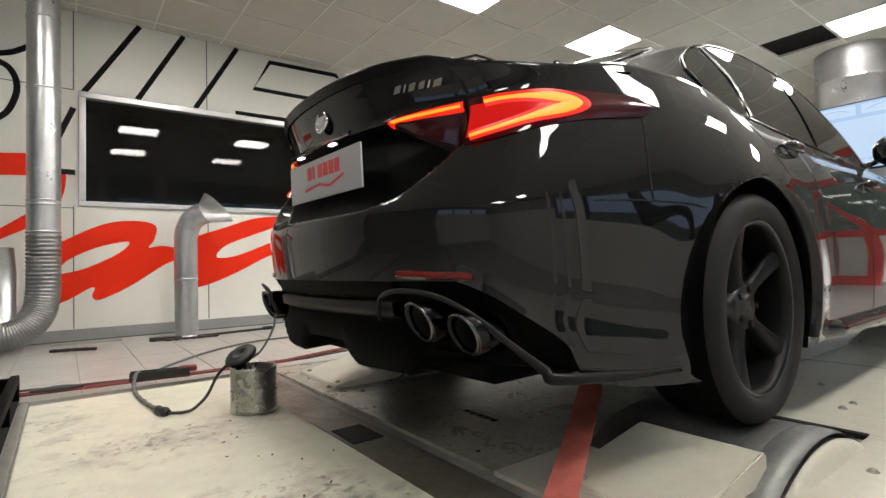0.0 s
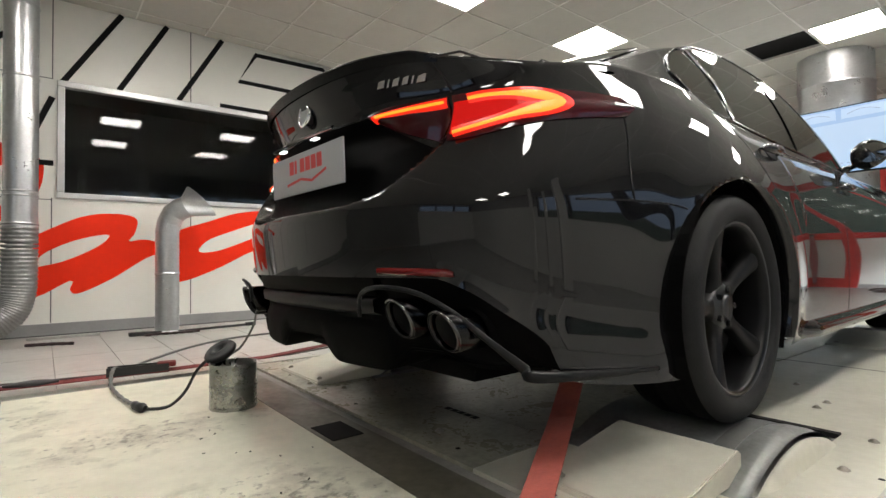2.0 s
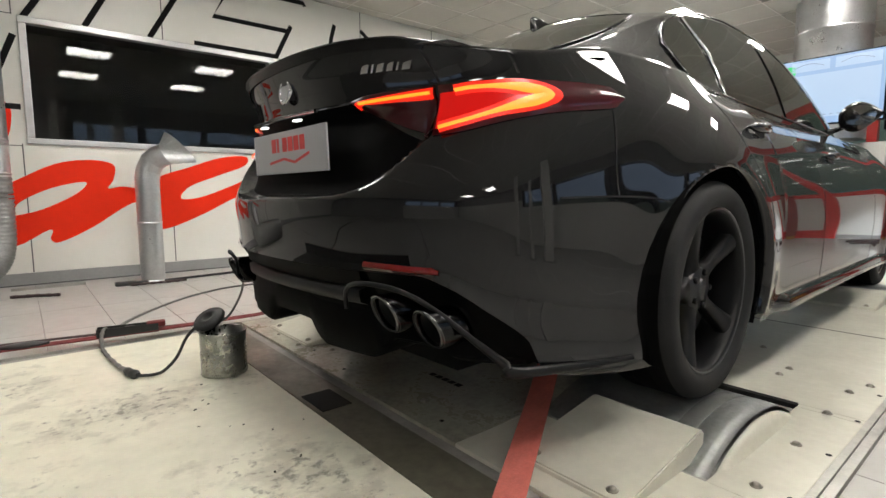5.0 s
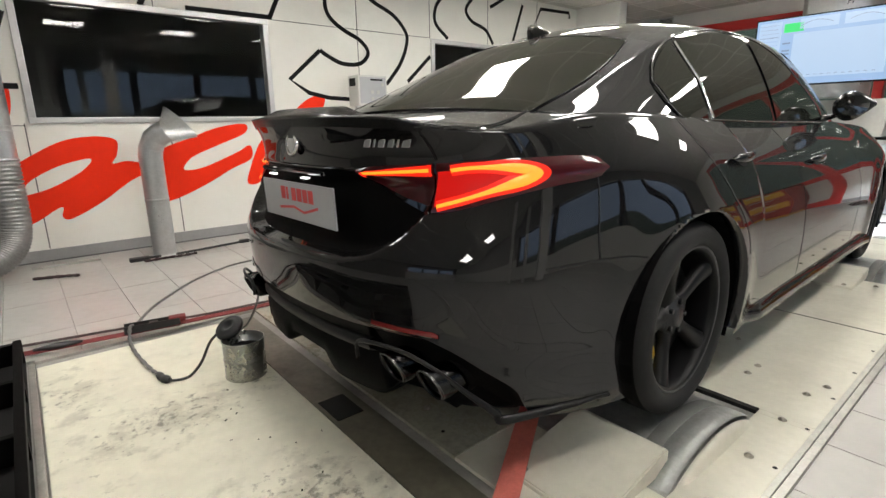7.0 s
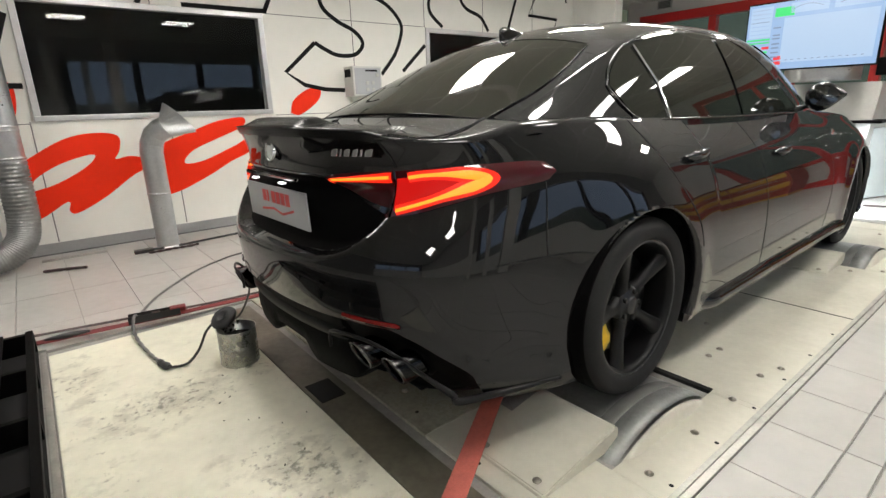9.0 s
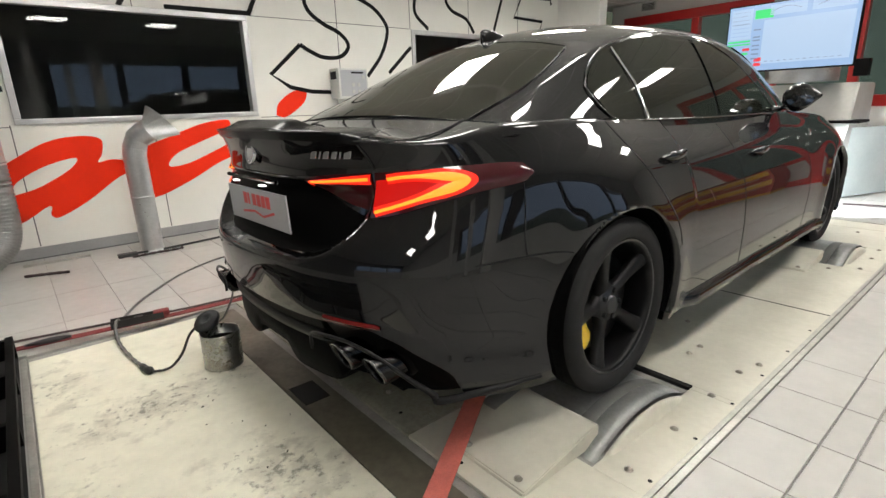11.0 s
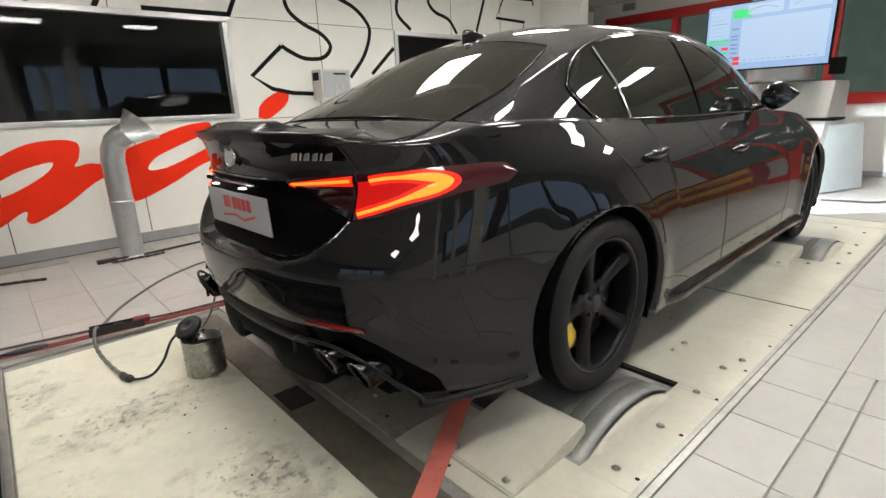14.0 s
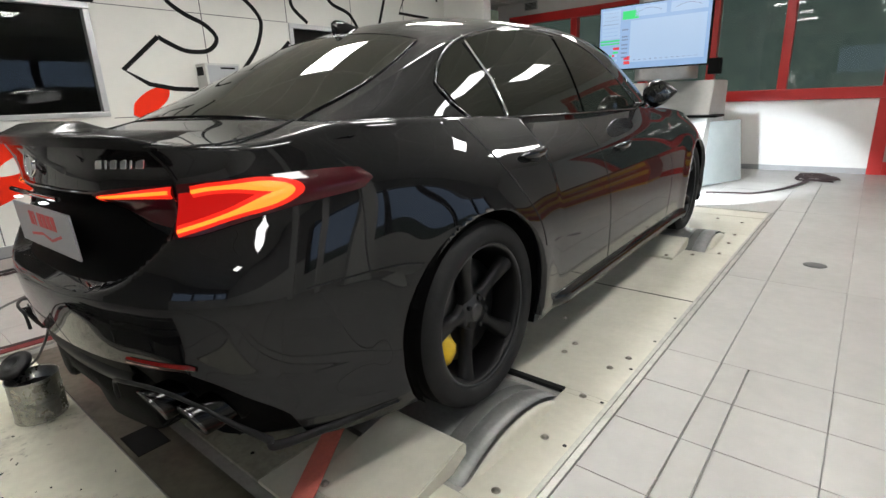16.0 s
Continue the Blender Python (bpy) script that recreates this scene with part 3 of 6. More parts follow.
# ---- the car: y = 0 at the rear axle, front at +y, z = 0 under the tyres ----
CAR = pose(0.055, 0.0, 0.068, 0, 0, 1.6)
PLAN = [(0, -.980), (.15, -.975), (.30, -.957), (.42, -.927), (.53, -.886), (.62, -.825), (.69, -.750), (.74, -.645), (.79, -.47), (.84, -.26),
        (.885, 0), (.893, .35), (.893, .9), (.895, 1.5), (.90, 2.2), (.905, 2.82), (.87, 3.15), (.79, 3.40), (.62, 3.55), (.35, 3.64), (0, 3.67)]
SEG_N = [8, 8, 8, 8, 8, 8, 10, 10, 16, 26, 34, 34, 24, 26, 40, 24, 10, 8, 6, 6]
rear_off = curve_fn([(.12, .06), (.22, .045), (.30, .034), (.42, .014), (.50, .006), (.575, .0), (.59, .001), (.66, .026), (.75, .066), (.80, .076), (.86, .077), (.905, .070), (.94, .056), (.985, .042), (1.1, .042)], .008)
side_in = curve_fn([(.15, .030), (.20, .016), (.28, .008), (.36, .003), (.48, .0), (.60, .006), (.68, .022), (.75, .045), (.80, .066), (.85, .098), (.89, .132), (.93, .172), (.96, .205), (1.0, .235)], .022)
top_z = curve_fn([(-1.0, .974), (-.93, .971), (-.86, .954), (-.75, .938), (-.6, .950), (-.4, .978), (-.1, .975), (.3, .962), (1.0, .945), (1.9, .935), (2.4, .92), (3.0, .86), (3.4, .78), (3.7, .70)], .05)
in_k = curve_fn([(-1, .55), (-.45, .55), (-.1, .66), (.45, 1.0), (2.3, 1.0), (2.8, .75), (3.7, .9)], .12)
bottom_z = curve_fn([(0, .428), (.54, .426), (.60, .402), (.665, .345), (.700, .302), (.712, .275), (.718, .235), (.728, .200), (.79, .172), (.95, .15)])
ARCHES = [(0.0, 0.326, 0.358), (2.82, 0.326, 0.356)]


def plan_points():
    pts = [Vector((x, y, 0)) for x, y in PLAN]
    ext = [Vector((-pts[1].x, pts[1].y, 0))] + pts + [Vector((-pts[-2].x, pts[-2].y, 0))]
    out = []
    for i in range(1, len(ext) - 2):
        p0, p1, p2, p3 = ext[i - 1:i + 3]
        n = SEG_N[i - 1]
        for k in range(n):
            t = k / n
            out.append(0.5 * (2 * p1 + (p2 - p0) * t + (2 * p0 - 5 * p1 + 4 * p2 - p3) * t * t + (3 * p1 - p0 - 3 * p2 + p3) * t ** 3))
    out.append(pts[-1])
    return out


PLANP = plan_points()
REAR_N = sum(SEG_N[:10])


def recess_edge(x):
    """Lower edge of the plate recess at half-width x."""
    return 0.600 + 0.10 * (abs(x) / 0.485) ** 6


def skin(c, z, out=0.0):
    """A point of the body's skin over the plan point c at height z, set out by some metres."""
    zr = z if c.y < 0.5 else 0.2 + (z - 0.2) * (0.975 - 0.2) / (float(top_z(c.y)) - 0.2)
    ins = float(side_in(zr)) * float(in_k(c.y))
    x = c.x * (1 - ins / 0.9)
    w = min(1.0, max(0.0, (-0.22 - c.y) / 0.5))
    w = w * w * (3 - 2 * w)
    y = c.y + float(rear_off(z)) * w
    k = min(1, max(0, (abs(c.x) - 0.33) / 0.22))
    y += 0.028 * k * k * (3 - 2 * k) * w * math.exp(-((z - 0.86) / 0.085) ** 2)
    if c.y > 3.0:
        y -= 0.10 * max(0, (zr - 0.55) / 0.4) ** 2 * (c.y - 3.0) / 0.67
    # number plate recess
    if c.y < -0.6:
        edge = recess_edge(x)
        lowr = min(1, max(0, (z - edge) / 0.016))
        uppr = min(1, max(0, (0.845 - z) / 0.05))
        wide = min(1, max(0, (0.53 - abs(x)) / 0.05))
        f = lowr * lowr * (3 - 2 * lowr) * uppr * uppr * (3 - 2 * uppr) * wide * wide * (3 - 2 * wide)
        y += (0.034 + 0.03 * max(0, 1 - (z - edge) / 0.12)) * f
    # lower corner, flaring out below a line that falls towards the wheel
    if c.y < -0.25 and abs(c.x) > 0.52:
        line = 0.475 - 0.55 * max(0.0, abs(c.x) - 0.56)
        k = min(1, max(0, (line - z) / 0.13))
        side = min(1, (abs(c.x) - 0.52) / 0.10) * min(1, (-0.25 - c.y) / 0.20)
        flare = 0.026 * k * k * (3 - 2 * k) * side * side * (3 - 2 * side)
        x += math.copysign(flare * 0.75, x)
        y -= flare * 0.66
    # flared arches
    if abs(c.x) > 0.7:
        for ay, az, ar in ARCHES:
            d = math.hypot(c.y - ay, z - az)
            x += math.copysign(0.011 * math.exp(-((d - ar) / 0.085) ** 2), x) if x else 0
    p = Vector((x, y, z))
    if out:
        p += normal_plan(c) * out
    return p


def normal_plan(c):
    i = min(range(len(PLANP)), key=lambda k: (PLANP[k] - c).length_squared)
    a, b = PLANP[max(0, i - 1)], PLANP[min(len(PLANP) - 1, i + 1)]
    t = (b - a).normalized()
    return Vector((t.y, -t.x, 0))


def plan_at_x(x):
    """Plan point of the rear end at half-width x."""
    for a, b in zip(PLANP, PLANP[1:REAR_N + 1]):
        if a.x <= x <= b.x:
            return a.lerp(b, (x - a.x) / max(1e-6, b.x - a.x))
    return PLANP[REAR_N].copy()


def plan_at_y(y):
    """Plan point of the flank at y."""
    for a, b in zip(PLANP[50:], PLANP[51:]):
        if a.y <= y <= b.y:
            return a.lerp(b, (y - a.y) / max(1e-6, b.y - a.y))
    return PLANP[50].copy()


def mirrored(p):
    return Vector((-p.x, p.y, p.z))


def body_mesh():
    bm = bmesh.new()
    nz = 74
    rows = []
    for c in PLANP:
        zt = float(top_z(c.y))
        if c.y < -0.3:
            z0 = float(bottom_z(c.x))
        else:
            z0 = 0.185
        rows.append([skin(c, z0 + (zt - z0) * k / nz) for k in range(nz + 1)])
    full = [[mirrored(p) for p in r] for r in rows[::-1]][:-1] + rows
    grid(bm, full, flip=True)
    bmesh.ops.remove_doubles(bm, verts=bm.verts, dist=0.0004)
    # arches
    for ay, az, ar in ARCHES:
        def gap(v):
            return math.hypot(v.co.y - ay, v.co.z - az) - ar
        near = [v for v in bm.verts if abs(v.co.x) > 0.6 and gap(v) < 0.03]
        deep = {v for v in near if gap(v) < -0.009}
        cut = [f for f in bm.faces if any(v in deep for v in f.verts)]
        tris = [[v for v in f.verts if v not in deep] for f in cut]
        tris = [t for t in tris if len(t) == 3]
        bmesh.ops.delete(bm, geom=cut, context="FACES_ONLY")
        for t in tris:
            try:
                bm.faces.new(t)
            except ValueError:
                pass
        bmesh.ops.delete(bm, geom=[e for e in bm.edges if not e.link_faces], context="EDGES")
        rim_v = {v for e in bm.edges if e.is_boundary for v in e.verts if abs(v.co.x) > 0.6 and abs(gap(v)) < 0.03 and v.co.z > 0.20}
        for v in rim_v:
            d = Vector((v.co.y - ay, v.co.z - az)).normalized() * ar
            v.co.y, v.co.z = ay + d.x, az + d.y
        # folded lip
        es = [e for e in bm.edges if e.is_boundary and all(abs(math.hypot(v.co.y - ay, v.co.z - az) - ar) < 1e-4 and abs(v.co.x) > 0.6 for v in e.verts)]
        r = bmesh.ops.extrude_edge_only(bm, edges=es)
        for v in r["geom"]:
            if isinstance(v, bmesh.types.BMVert):
                d = Vector((v.co.y - ay, v.co.z - az)).normalized()
                v.co += Vector((-math.copysign(0.05, v.co.x), d.x * 0.012, d.y * 0.012))
    # deck and bonnet
    for seq in (PLANP[:REAR_N + 16], PLANP[-84:]):
        rr = []
        for c in seq:
            top = skin(c, float(top_z(c.y)))
            y = top.y
            row = []
            for k in range(-14, 15):
                x = top.x * k / 14
                crown = deck_rise(y) * (1 - abs(k / 14) ** 2.2)
                row.append(Vector((x, y, top.z + crown)))
            rr.append(row)
        grid(bm, rr)
    bmesh.ops.remove_doubles(bm, verts=bm.verts, dist=0.0006)
    bmesh.ops.recalc_face_normals(bm, faces=bm.faces)
    return bm


deck_rise = curve_fn([(-1.0, .004), (-.85, .012), (-.4, .040), (0, .06), (1.8, .06), (2.4, .07), (3.2, .05), (3.7, .005)])
roof_z = curve_fn([(-.56, .950), (-.46, 1.012), (-.3, 1.086), (-.1, 1.180), (.1, 1.265), (.22, 1.310), (.45, 1.366), (.8, 1.405), (1.2, 1.415), (1.5, 1.395), (1.8, 1.33), (2.1, 1.19), (2.48, .965)], 0.05)
belt_x = curve_fn([(-.56, .59), (-.46, .650), (-.2, .690), (.2, .700), (1.0, .700), (1.9, .690), (2.48, .62)], 0.06)
rail_x = curve_fn([(-.56, .55), (-.46, .60), (-.2, .585), (0, .575), (.2, .565), (.6, .552), (1.2, .545), (1.6, .545), (1.9, .56), (2.2, .59), (2.48, .605)], 0.06)
rail_drop = curve_fn([(-.56, .05), (-.46, .05), (-.2, .07), (0, .08), (.2, .085), (1.5, .08), (2.1, .06), (2.48, .01)], 0.06)


def rail(y):
    return float(rail_x(y)), float(roof_z(y) - rail_drop(y))


def house_side(y, z):
    """Half-width of the greenhouse's side at y and height z."""
    xb, zb = float(belt_x(y)), float(top_z(y)) - 0.012
    xr, zr = rail(y)
    t = (z - zb) / max(0.02, zr - zb)
    return xb + (xr - xb) * t + 0.018 * math.sin(math.pi * min(1, max(0, t)))


def house_top(x, y):
    xr, zr = rail(y)
    zc = float(roof_z(y))
    return zr + (zc - zr) * (1 - min(1, abs(x) / xr) ** 2.3)


def house_mesh():
    bm = bmesh.new()
    rows = []
    for k in range(78):
        y = -0.56 + 3.04 * k / 77
        zb = float(top_z(y)) - 0.03
        xr, zr = rail(y)
        # the rail's rounding is tight on the rear pillar and wide along the roof
        tight = 1 + 1.2 * min(1, max(0, (0.45 - y) / 0.35))
        ts = [1 - (1 - j / 14) ** tight for j in range(14)]
        half = [Vector((house_side(y, zb + (zr - zb) * t), y, zb + (zr - zb) * t)) for t in ts]
        half += [Vector((xr * (1 - (j / 16) ** tight), y, house_top(xr * (1 - (j / 16) ** tight), y))) for j in range(17)]
        for _ in range(3):
            half = [half[0]] + [(half[i - 1] + half[i] * 2 + half[i + 1]) / 4 for i in range(1, len(half) - 1)] + [half[-1]]
        rows.append(half + [mirrored(p) for p in half[-2::-1]])
    grid(bm, rows)
    bmesh.ops.recalc_face_normals(bm, faces=bm.faces)
    return bm


window_top = curve_fn([(0.05, 1.085), (.09, 1.13), (.15, 1.175), (.25, 1.228), (.36, 1.262), (.55, 1.296), (.8, 1.318), (1.1, 1.310), (1.4, 1.256), (1.65, 1.148), (1.85, 1.027), (1.98, .955)])


def side_pane(bm, yb0, yb1, yt0, yt1, s, out=0.005, n=18, zlow=0.013):
    rows = []
    for i in range(n + 1):
        yb, yt = yb0 + (yb1 - yb0) * i / n, yt0 + (yt1 - yt0) * i / n
        z0, z1 = float(top_z(yb)) - 0.012 + zlow, float(window_top(yt)) - 0.012
        row = []
        for j in range(11):
            y, z = yb + (yt - yb) * j / 10, z0 + (z1 - z0) * j / 10
            row.append(Vector((s * (house_side(y, z) + out), y, z)))
        rows.append(row)
    grid(bm, rows, flip=s < 0)


def surface_band(bm, pts, width, out):
    """A thin band over the flank through (y, z) points."""
    line = smooth_line([(0, y, z) for y, z in pts], 8)
    rows = []
    for i, p in enumerate(line):
        t = (line[min(i + 1, len(line) - 1)] - line[max(0, i - 1)]).normalized()
        n = Vector((0, -t.z, t.y)) * width / 2
        rows.append([skin(plan_at_y(q.y), q.z, out) for q in (p - n, p + n)])
    grid(bm, rows)


def lamp_patch(bm, x0, x1, zlo, zhi, s, out, n=24, m=6):
    """A patch on the rear corner between two height curves, over plan half-widths x0 to x1."""
    rows = []
    for i in range(n + 1):
        x = x0 + (x1 - x0) * i / n
        c = plan_at_x(x)
        a, b = zlo(i / n), zhi(i / n)
        row = []
        for j in range(m + 1):
            e = 4 * (j / m) * (1 - j / m)
            q = skin(c, a + (b - a) * j / m, out * (0.25 + 0.75 * e))
            row.append(Vector((s * q.x, q.y, q.z)))
        rows.append(row)
    grid(bm, rows, flip=s > 0)


def build_wheel(name, label, caliper_side):
    """A wheel turned about x with its outer face at +x, centre at the origin."""
    R = 0.326
    # tread in its own blacker colour, standing in for arch shade
    bm = bmesh.new()
    lathe(bm, [(0.240, -0.12), (0.262, -0.136), (0.292, -0.138), (0.316, -0.128), (R, -0.10), (R, -0.06), (R - .004, -.057), (R - .004, -.051), (R, -0.048), (R, 0.0),
               (R - .004, .003), (R - .004, .009), (R, .012), (R, 0.048), (R - 0.002, 0.060)], 72, axis="x")
    wheel = tagged(link_mesh(name, bm, M_TREADSHADE, True), label)
    bm = bmesh.new()
    lathe(bm, [(R - 0.002, 0.060), (R - 0.006, 0.070), (0.308, 0.084), (0.294, 0.090), (0.279, 0.0915), (0.264, 0.089), (0.252, 0.081), (0.246, 0.070), (0.238, 0.05)], 72, axis="x")
    part("sidewall", bm, M_TYRE, wheel, "grey-black tyre sidewall, lighter than the shaded tread", True)
    bm = bmesh.new()
    lathe(bm, [(0.246, 0.064), (0.246, 0.071), (0.240, 0.073), (0.234, 0.066), (0.229, 0.045), (0.226, -0.10), (0.238, -0.12)], 72, axis="x")
    rim = part("rim", bm, M_RIM, wheel, "dark grey alloy rim", True)
    bm = bmesh.new()
    lathe(bm, [(0.2475, 0.068), (0.248, 0.0745), (0.244, 0.0765), (0.2405, 0.0740)], 72, axis="x")
    part("rim_edge", bm, M_RIMLIP, wheel, "polished rim edge", True)
    # five broad spokes
    for k in range(5):
        bm = bmesh.new()
        m = Matrix.Rotation(2 * math.pi * k / 5 + 0.3, 4, "X")
        rows = []
        for i in range(13):
            r = 0.05 + 0.182 * i / 12
            w = 0.020 + 0.016 * (i / 12) ** 2 if i > 2 else 0.045 - 0.008 * i
            x = 0.025 + 0.030 * (i / 12) ** 1.5
            rows.append([m @ Vector((x - 0.03, -w, r)), m @ Vector((x - 0.004, -w * 0.95, r)), m @ Vector((x + 0.004, -w * 0.5, r)), m @ Vector((x + 0.006, 0, r)), m @ Vector((x + 0.004, w * 0.5, r)), m @ Vector((x - 0.004, w * 0.95, r)), m @ Vector((x - 0.03, w, r))])
        grid(bm, rows)
        bmesh.ops.recalc_face_normals(bm, faces=bm.faces)
        part("spoke", bm, M_RIM, wheel, "", True)
    bm = bmesh.new()
    lathe(bm, [(0.0, 0.046), (0.03, 0.046), (0.034, 0.042), (0.036, 0.036), (0.06, 0.034), (0.068, 0.024), (0.07, -0.006)], 36, axis="x")
    part("hub_cap", bm, M_HUB, wheel, "grey hub cap", True)
    for k in range(5):
        bm = bmesh.new()
        a = 2 * math.pi * k / 5
        lathe(bm, [(0, 0.044), (0.008, 0.044), (0.01, 0.04), (0.01, 0.02)], 10, pose(0, 0.052 * math.cos(a), 0.052 * math.sin(a)), axis="x")
        part("wheel_bolt", bm, M_RIM, wheel)
    bm = bmesh.new()
    lathe(bm, [(0.07, -0.01), (0.178, -0.01), (0.18, -0.014), (0.18, -0.036), (0.07, -0.04)], 48, axis="x")
    part("brake_disc", bm, M_DISC, wheel, "steel brake disc", True)
    bm = bmesh.new()
    rows = []
    for i in range(9):
        a = caliper_side + radians(-21 + 42 * i / 8)
        d = Vector((0, math.cos(a), math.sin(a)))
        rows.append([d * 0.125 + Vector((0.012, 0, 0)), d * 0.15 + Vector((0.024, 0, 0)), d * 0.19 + Vector((0.022, 0, 0)), d * 0.208 + Vector((0.01, 0, 0)), d * 0.208 + Vector((-0.06, 0, 0)), d * 0.125 + Vector((-0.06, 0, 0))])
    vv = grid(bm, rows, close_v=True)
    bm.faces.new(vv[0][::-1])
    bm.faces.new(vv[-1])
    bmesh.ops.recalc_face_normals(bm, faces=bm.faces)
    part("caliper", bm, M_YELLOW, wheel, "yellow brake caliper", True)
    return wheel


def build_car():
    car = thing("saloon_car", CAR, "glossy black four-door saloon car on rollers, tail lamps lit", "car")
    body = part("body", body_mesh(), M_PAINT, car, "glossy black painted body shell", True)
    house = part("roof", house_mesh(), M_PAINT, car, "black roof and pillars", True)
    for s in (1, -1):
        for yb0, yb1, yt0, yt1 in ((.14, .385, .058, .285), (.42, 1.09, .32, .995), (1.145, 1.93, 1.045, 1.93)):
            bm = bmesh.new()
            side_pane(bm, yb0, yb1, yt0, yt1, s)
            part("side_window", bm, M_GLASSCAR, car, "dark tinted side window", True)
        bm = bmesh.new()
        loop = [(y, float(window_top(y)) + 0.0) for y in np.linspace(0.05, 1.97, 40)]
        lowr = [(y, float(top_z(y)) - 0.002) for y in np.linspace(1.99, 0.17, 34)] + [(.13, .985), (.085, 1.02), (.055, 1.06)]
        tube(bm, [Vector((s * (house_side(y, z) + 0.004), y, z)) for y, z in loop + lowr], 0.0038, 6, closed=True)
        part("window_trim", bm, M_TRIM, car, "dark chrome window surround", True)
        bm = bmesh.new()
        tube(bm, [Vector((s * (house_side(y, z) + 0.010), y, z)) for y, z in ((.402, .966), (.355, 1.10), (.303, 1.232))], 0.006, 6)
        part("window_divider", bm, M_CHROME, car, "bright window divider", True)
        # door joints
        for pts in ([(.04, .968), (.09, .89), (.17, .79), (.27, .66), (.33, .57), (.355, .49)], [(1.06, .935), (1.04, .80), (1.045, .5), (1.06, .23)], [(2.06, .92), (2.09, .75), (2.10, .5), (2.06, .24)]):
            bm = bmesh.new()
            surface_band(bm, pts, 0.006, 0.0012)
            if s < 0:
                for v in bm.verts:
                    v.co.x = -v.co.x
            part("door_joint", bm, M_SEAM, body)
        # bumper joint below the lamp, forward to the arch
        for pts in ([(-.47, .815), (-.466, .74), (-.46, .66), (-.45, .605)], [(-.62, .600), (-.52, .602), (-.42, .602), (-.34, .598), (-.285, .588)]):
            bm = bmesh.new()
            surface_band(bm, pts, 0.0045, 0.0014)
            if s < 0:
                for v in bm.verts:
                    v.co.x = -v.co.x
            part("bumper_joint", bm, M_SEAM, body)
        # door handles
        for y, z in ((.40, .828), (1.32, .775)):
            bm = bmesh.new()
            rows = []
            for i in range(15):
                t = i / 14 * 2 - 1
                q = skin(plan_at_y(y + t * 0.105), z + 0.004 * t, 0.006 + 0.026 * (1 - abs(t) ** 2.5))
                h = 0.017 * (1 - abs(t) ** 4) + 0.002
                rows.append([Vector((s * (q.x + 0.010 * math.cos(a)), q.y, q.z + h * math.sin(a))) for a in np.linspace(0, 2 * math.pi, 9)[:-1]])
            grid(bm, rows, close_v=True)
            bmesh.ops.recalc_face_normals(bm, faces=bm.faces)
            part("door_handle", bm, M_PAINT, car, "black door handle", True)
            bm = bmesh.new()
            q = skin(plan_at_y(y), z, 0.002)
            rows = []
            for r in (0.05, 0.5, 1.0):
                row = []
                for a in np.linspace(0, 2 * math.pi, 17)[:-1]:
                    yy, zz = y + 0.05 * r * math.cos(a), z - 0.012 + 0.022 * r * math.sin(a)
                    row.append(Vector((s * skin(plan_at_y(yy), zz, 0.002).x, yy, zz)))
                rows.append(row)
            grid(bm, rows, close_v=True)
            part("handle_recess", bm, M_SEAM, body)
        # skirt blade
        bm = bmesh.new()
        rows = []
        for k in range(40):
            y = .385 + 2.05 * k / 39
            p = skin(plan_at_y(y), 0.25)
            e = min(1, k / 3)
            rows.append([Vector((s * (p.x - 0.03), y, 0.255)), Vector((s * (p.x - .03 + 0.042 * e), y, 0.238)), Vector((s * (p.x - .035 + 0.063 * e), y, 0.212)), Vector((s * (p.x - .04 + 0.062 * e), y, 0.190)), Vector((s * (p.x - 0.06), y, 0.188 - .01 * e))])
        grid(bm, rows)
        bmesh.ops.recalc_face_normals(bm, faces=bm.faces)
        part("side_skirt", bm, M_PAINT, car, "black side skirt", True)
        # mirror
        bm = bmesh.new()
        rows = []
        for i in range(13):
            t = i / 12
            r = math.sin(math.pi * (0.08 + 0.90 * t) ** 0.8) if t < 0.98 else 0.05
            rows.append([Vector((s * (0.735 + 0.185 * t), 1.955 + (0.056 * r + 0.01) * math.cos(a) - 0.015 * t, 1.012 + (0.074 * r + 0.006) * math.sin(a) + 0.012 * t)) for a in np.linspace(0, 2 * math.pi, 17)[:-1]])
        grid(bm, rows, close_v=True)
        bmesh.ops.recalc_face_normals(bm, faces=bm.faces)
        mir = part("wing_mirror", bm, M_PAINT, car, "black wing mirror", True)
        bm = bmesh.new()
        rows = [[Vector((s * (0.832 + 0.070 * r * math.cos(a)), 1.889 + 0.02 * (r > 2) - 0.004 * (1 - r), 1.017 + 0.052 * r * math.sin(a))) for a in np.linspace(0, 2 * math.pi, 21)[:-1]] for r in (0.02, 0.6, 1.0)]
        grid(bm, rows, close_v=True)
        part("mirror_glass", bm, M_MIRROR, mir, "mirror glass")
        bm = bmesh.new()
        tube(bm, [(s * 0.68, 1.98, .948), (s * 0.74, 1.975, .965), (s * 0.79, 1.965, .985)], [0.03, 0.022, 0.02], 10, flat=0.6)
        part("mirror_arm", bm, M_GLOSSBLACK, mir, "", True)
        # tail lamps: the outer unit on the flank, the inner one on the lid
        xs, xe = 0.545, 0.802
        lo = curve_fn([(0, .742), (.18, .748), (.45, .770), (.8, .804), (.93, .814), (.98, .822), (1, .836)])
        hi = curve_fn([(0, .862), (.5, .872), (.85, .875), (.95, .872), (.985, .866), (1, .850)])
        bm = bmesh.new()
        lamp_patch(bm, xs, xe, lo, hi, s, 0.012, 30, 8)
        lamp = part("tail_lamp", bm, M_LENSDARK, car, "smoked red tail lamp cluster, lit", True)
        bm = bmesh.new()
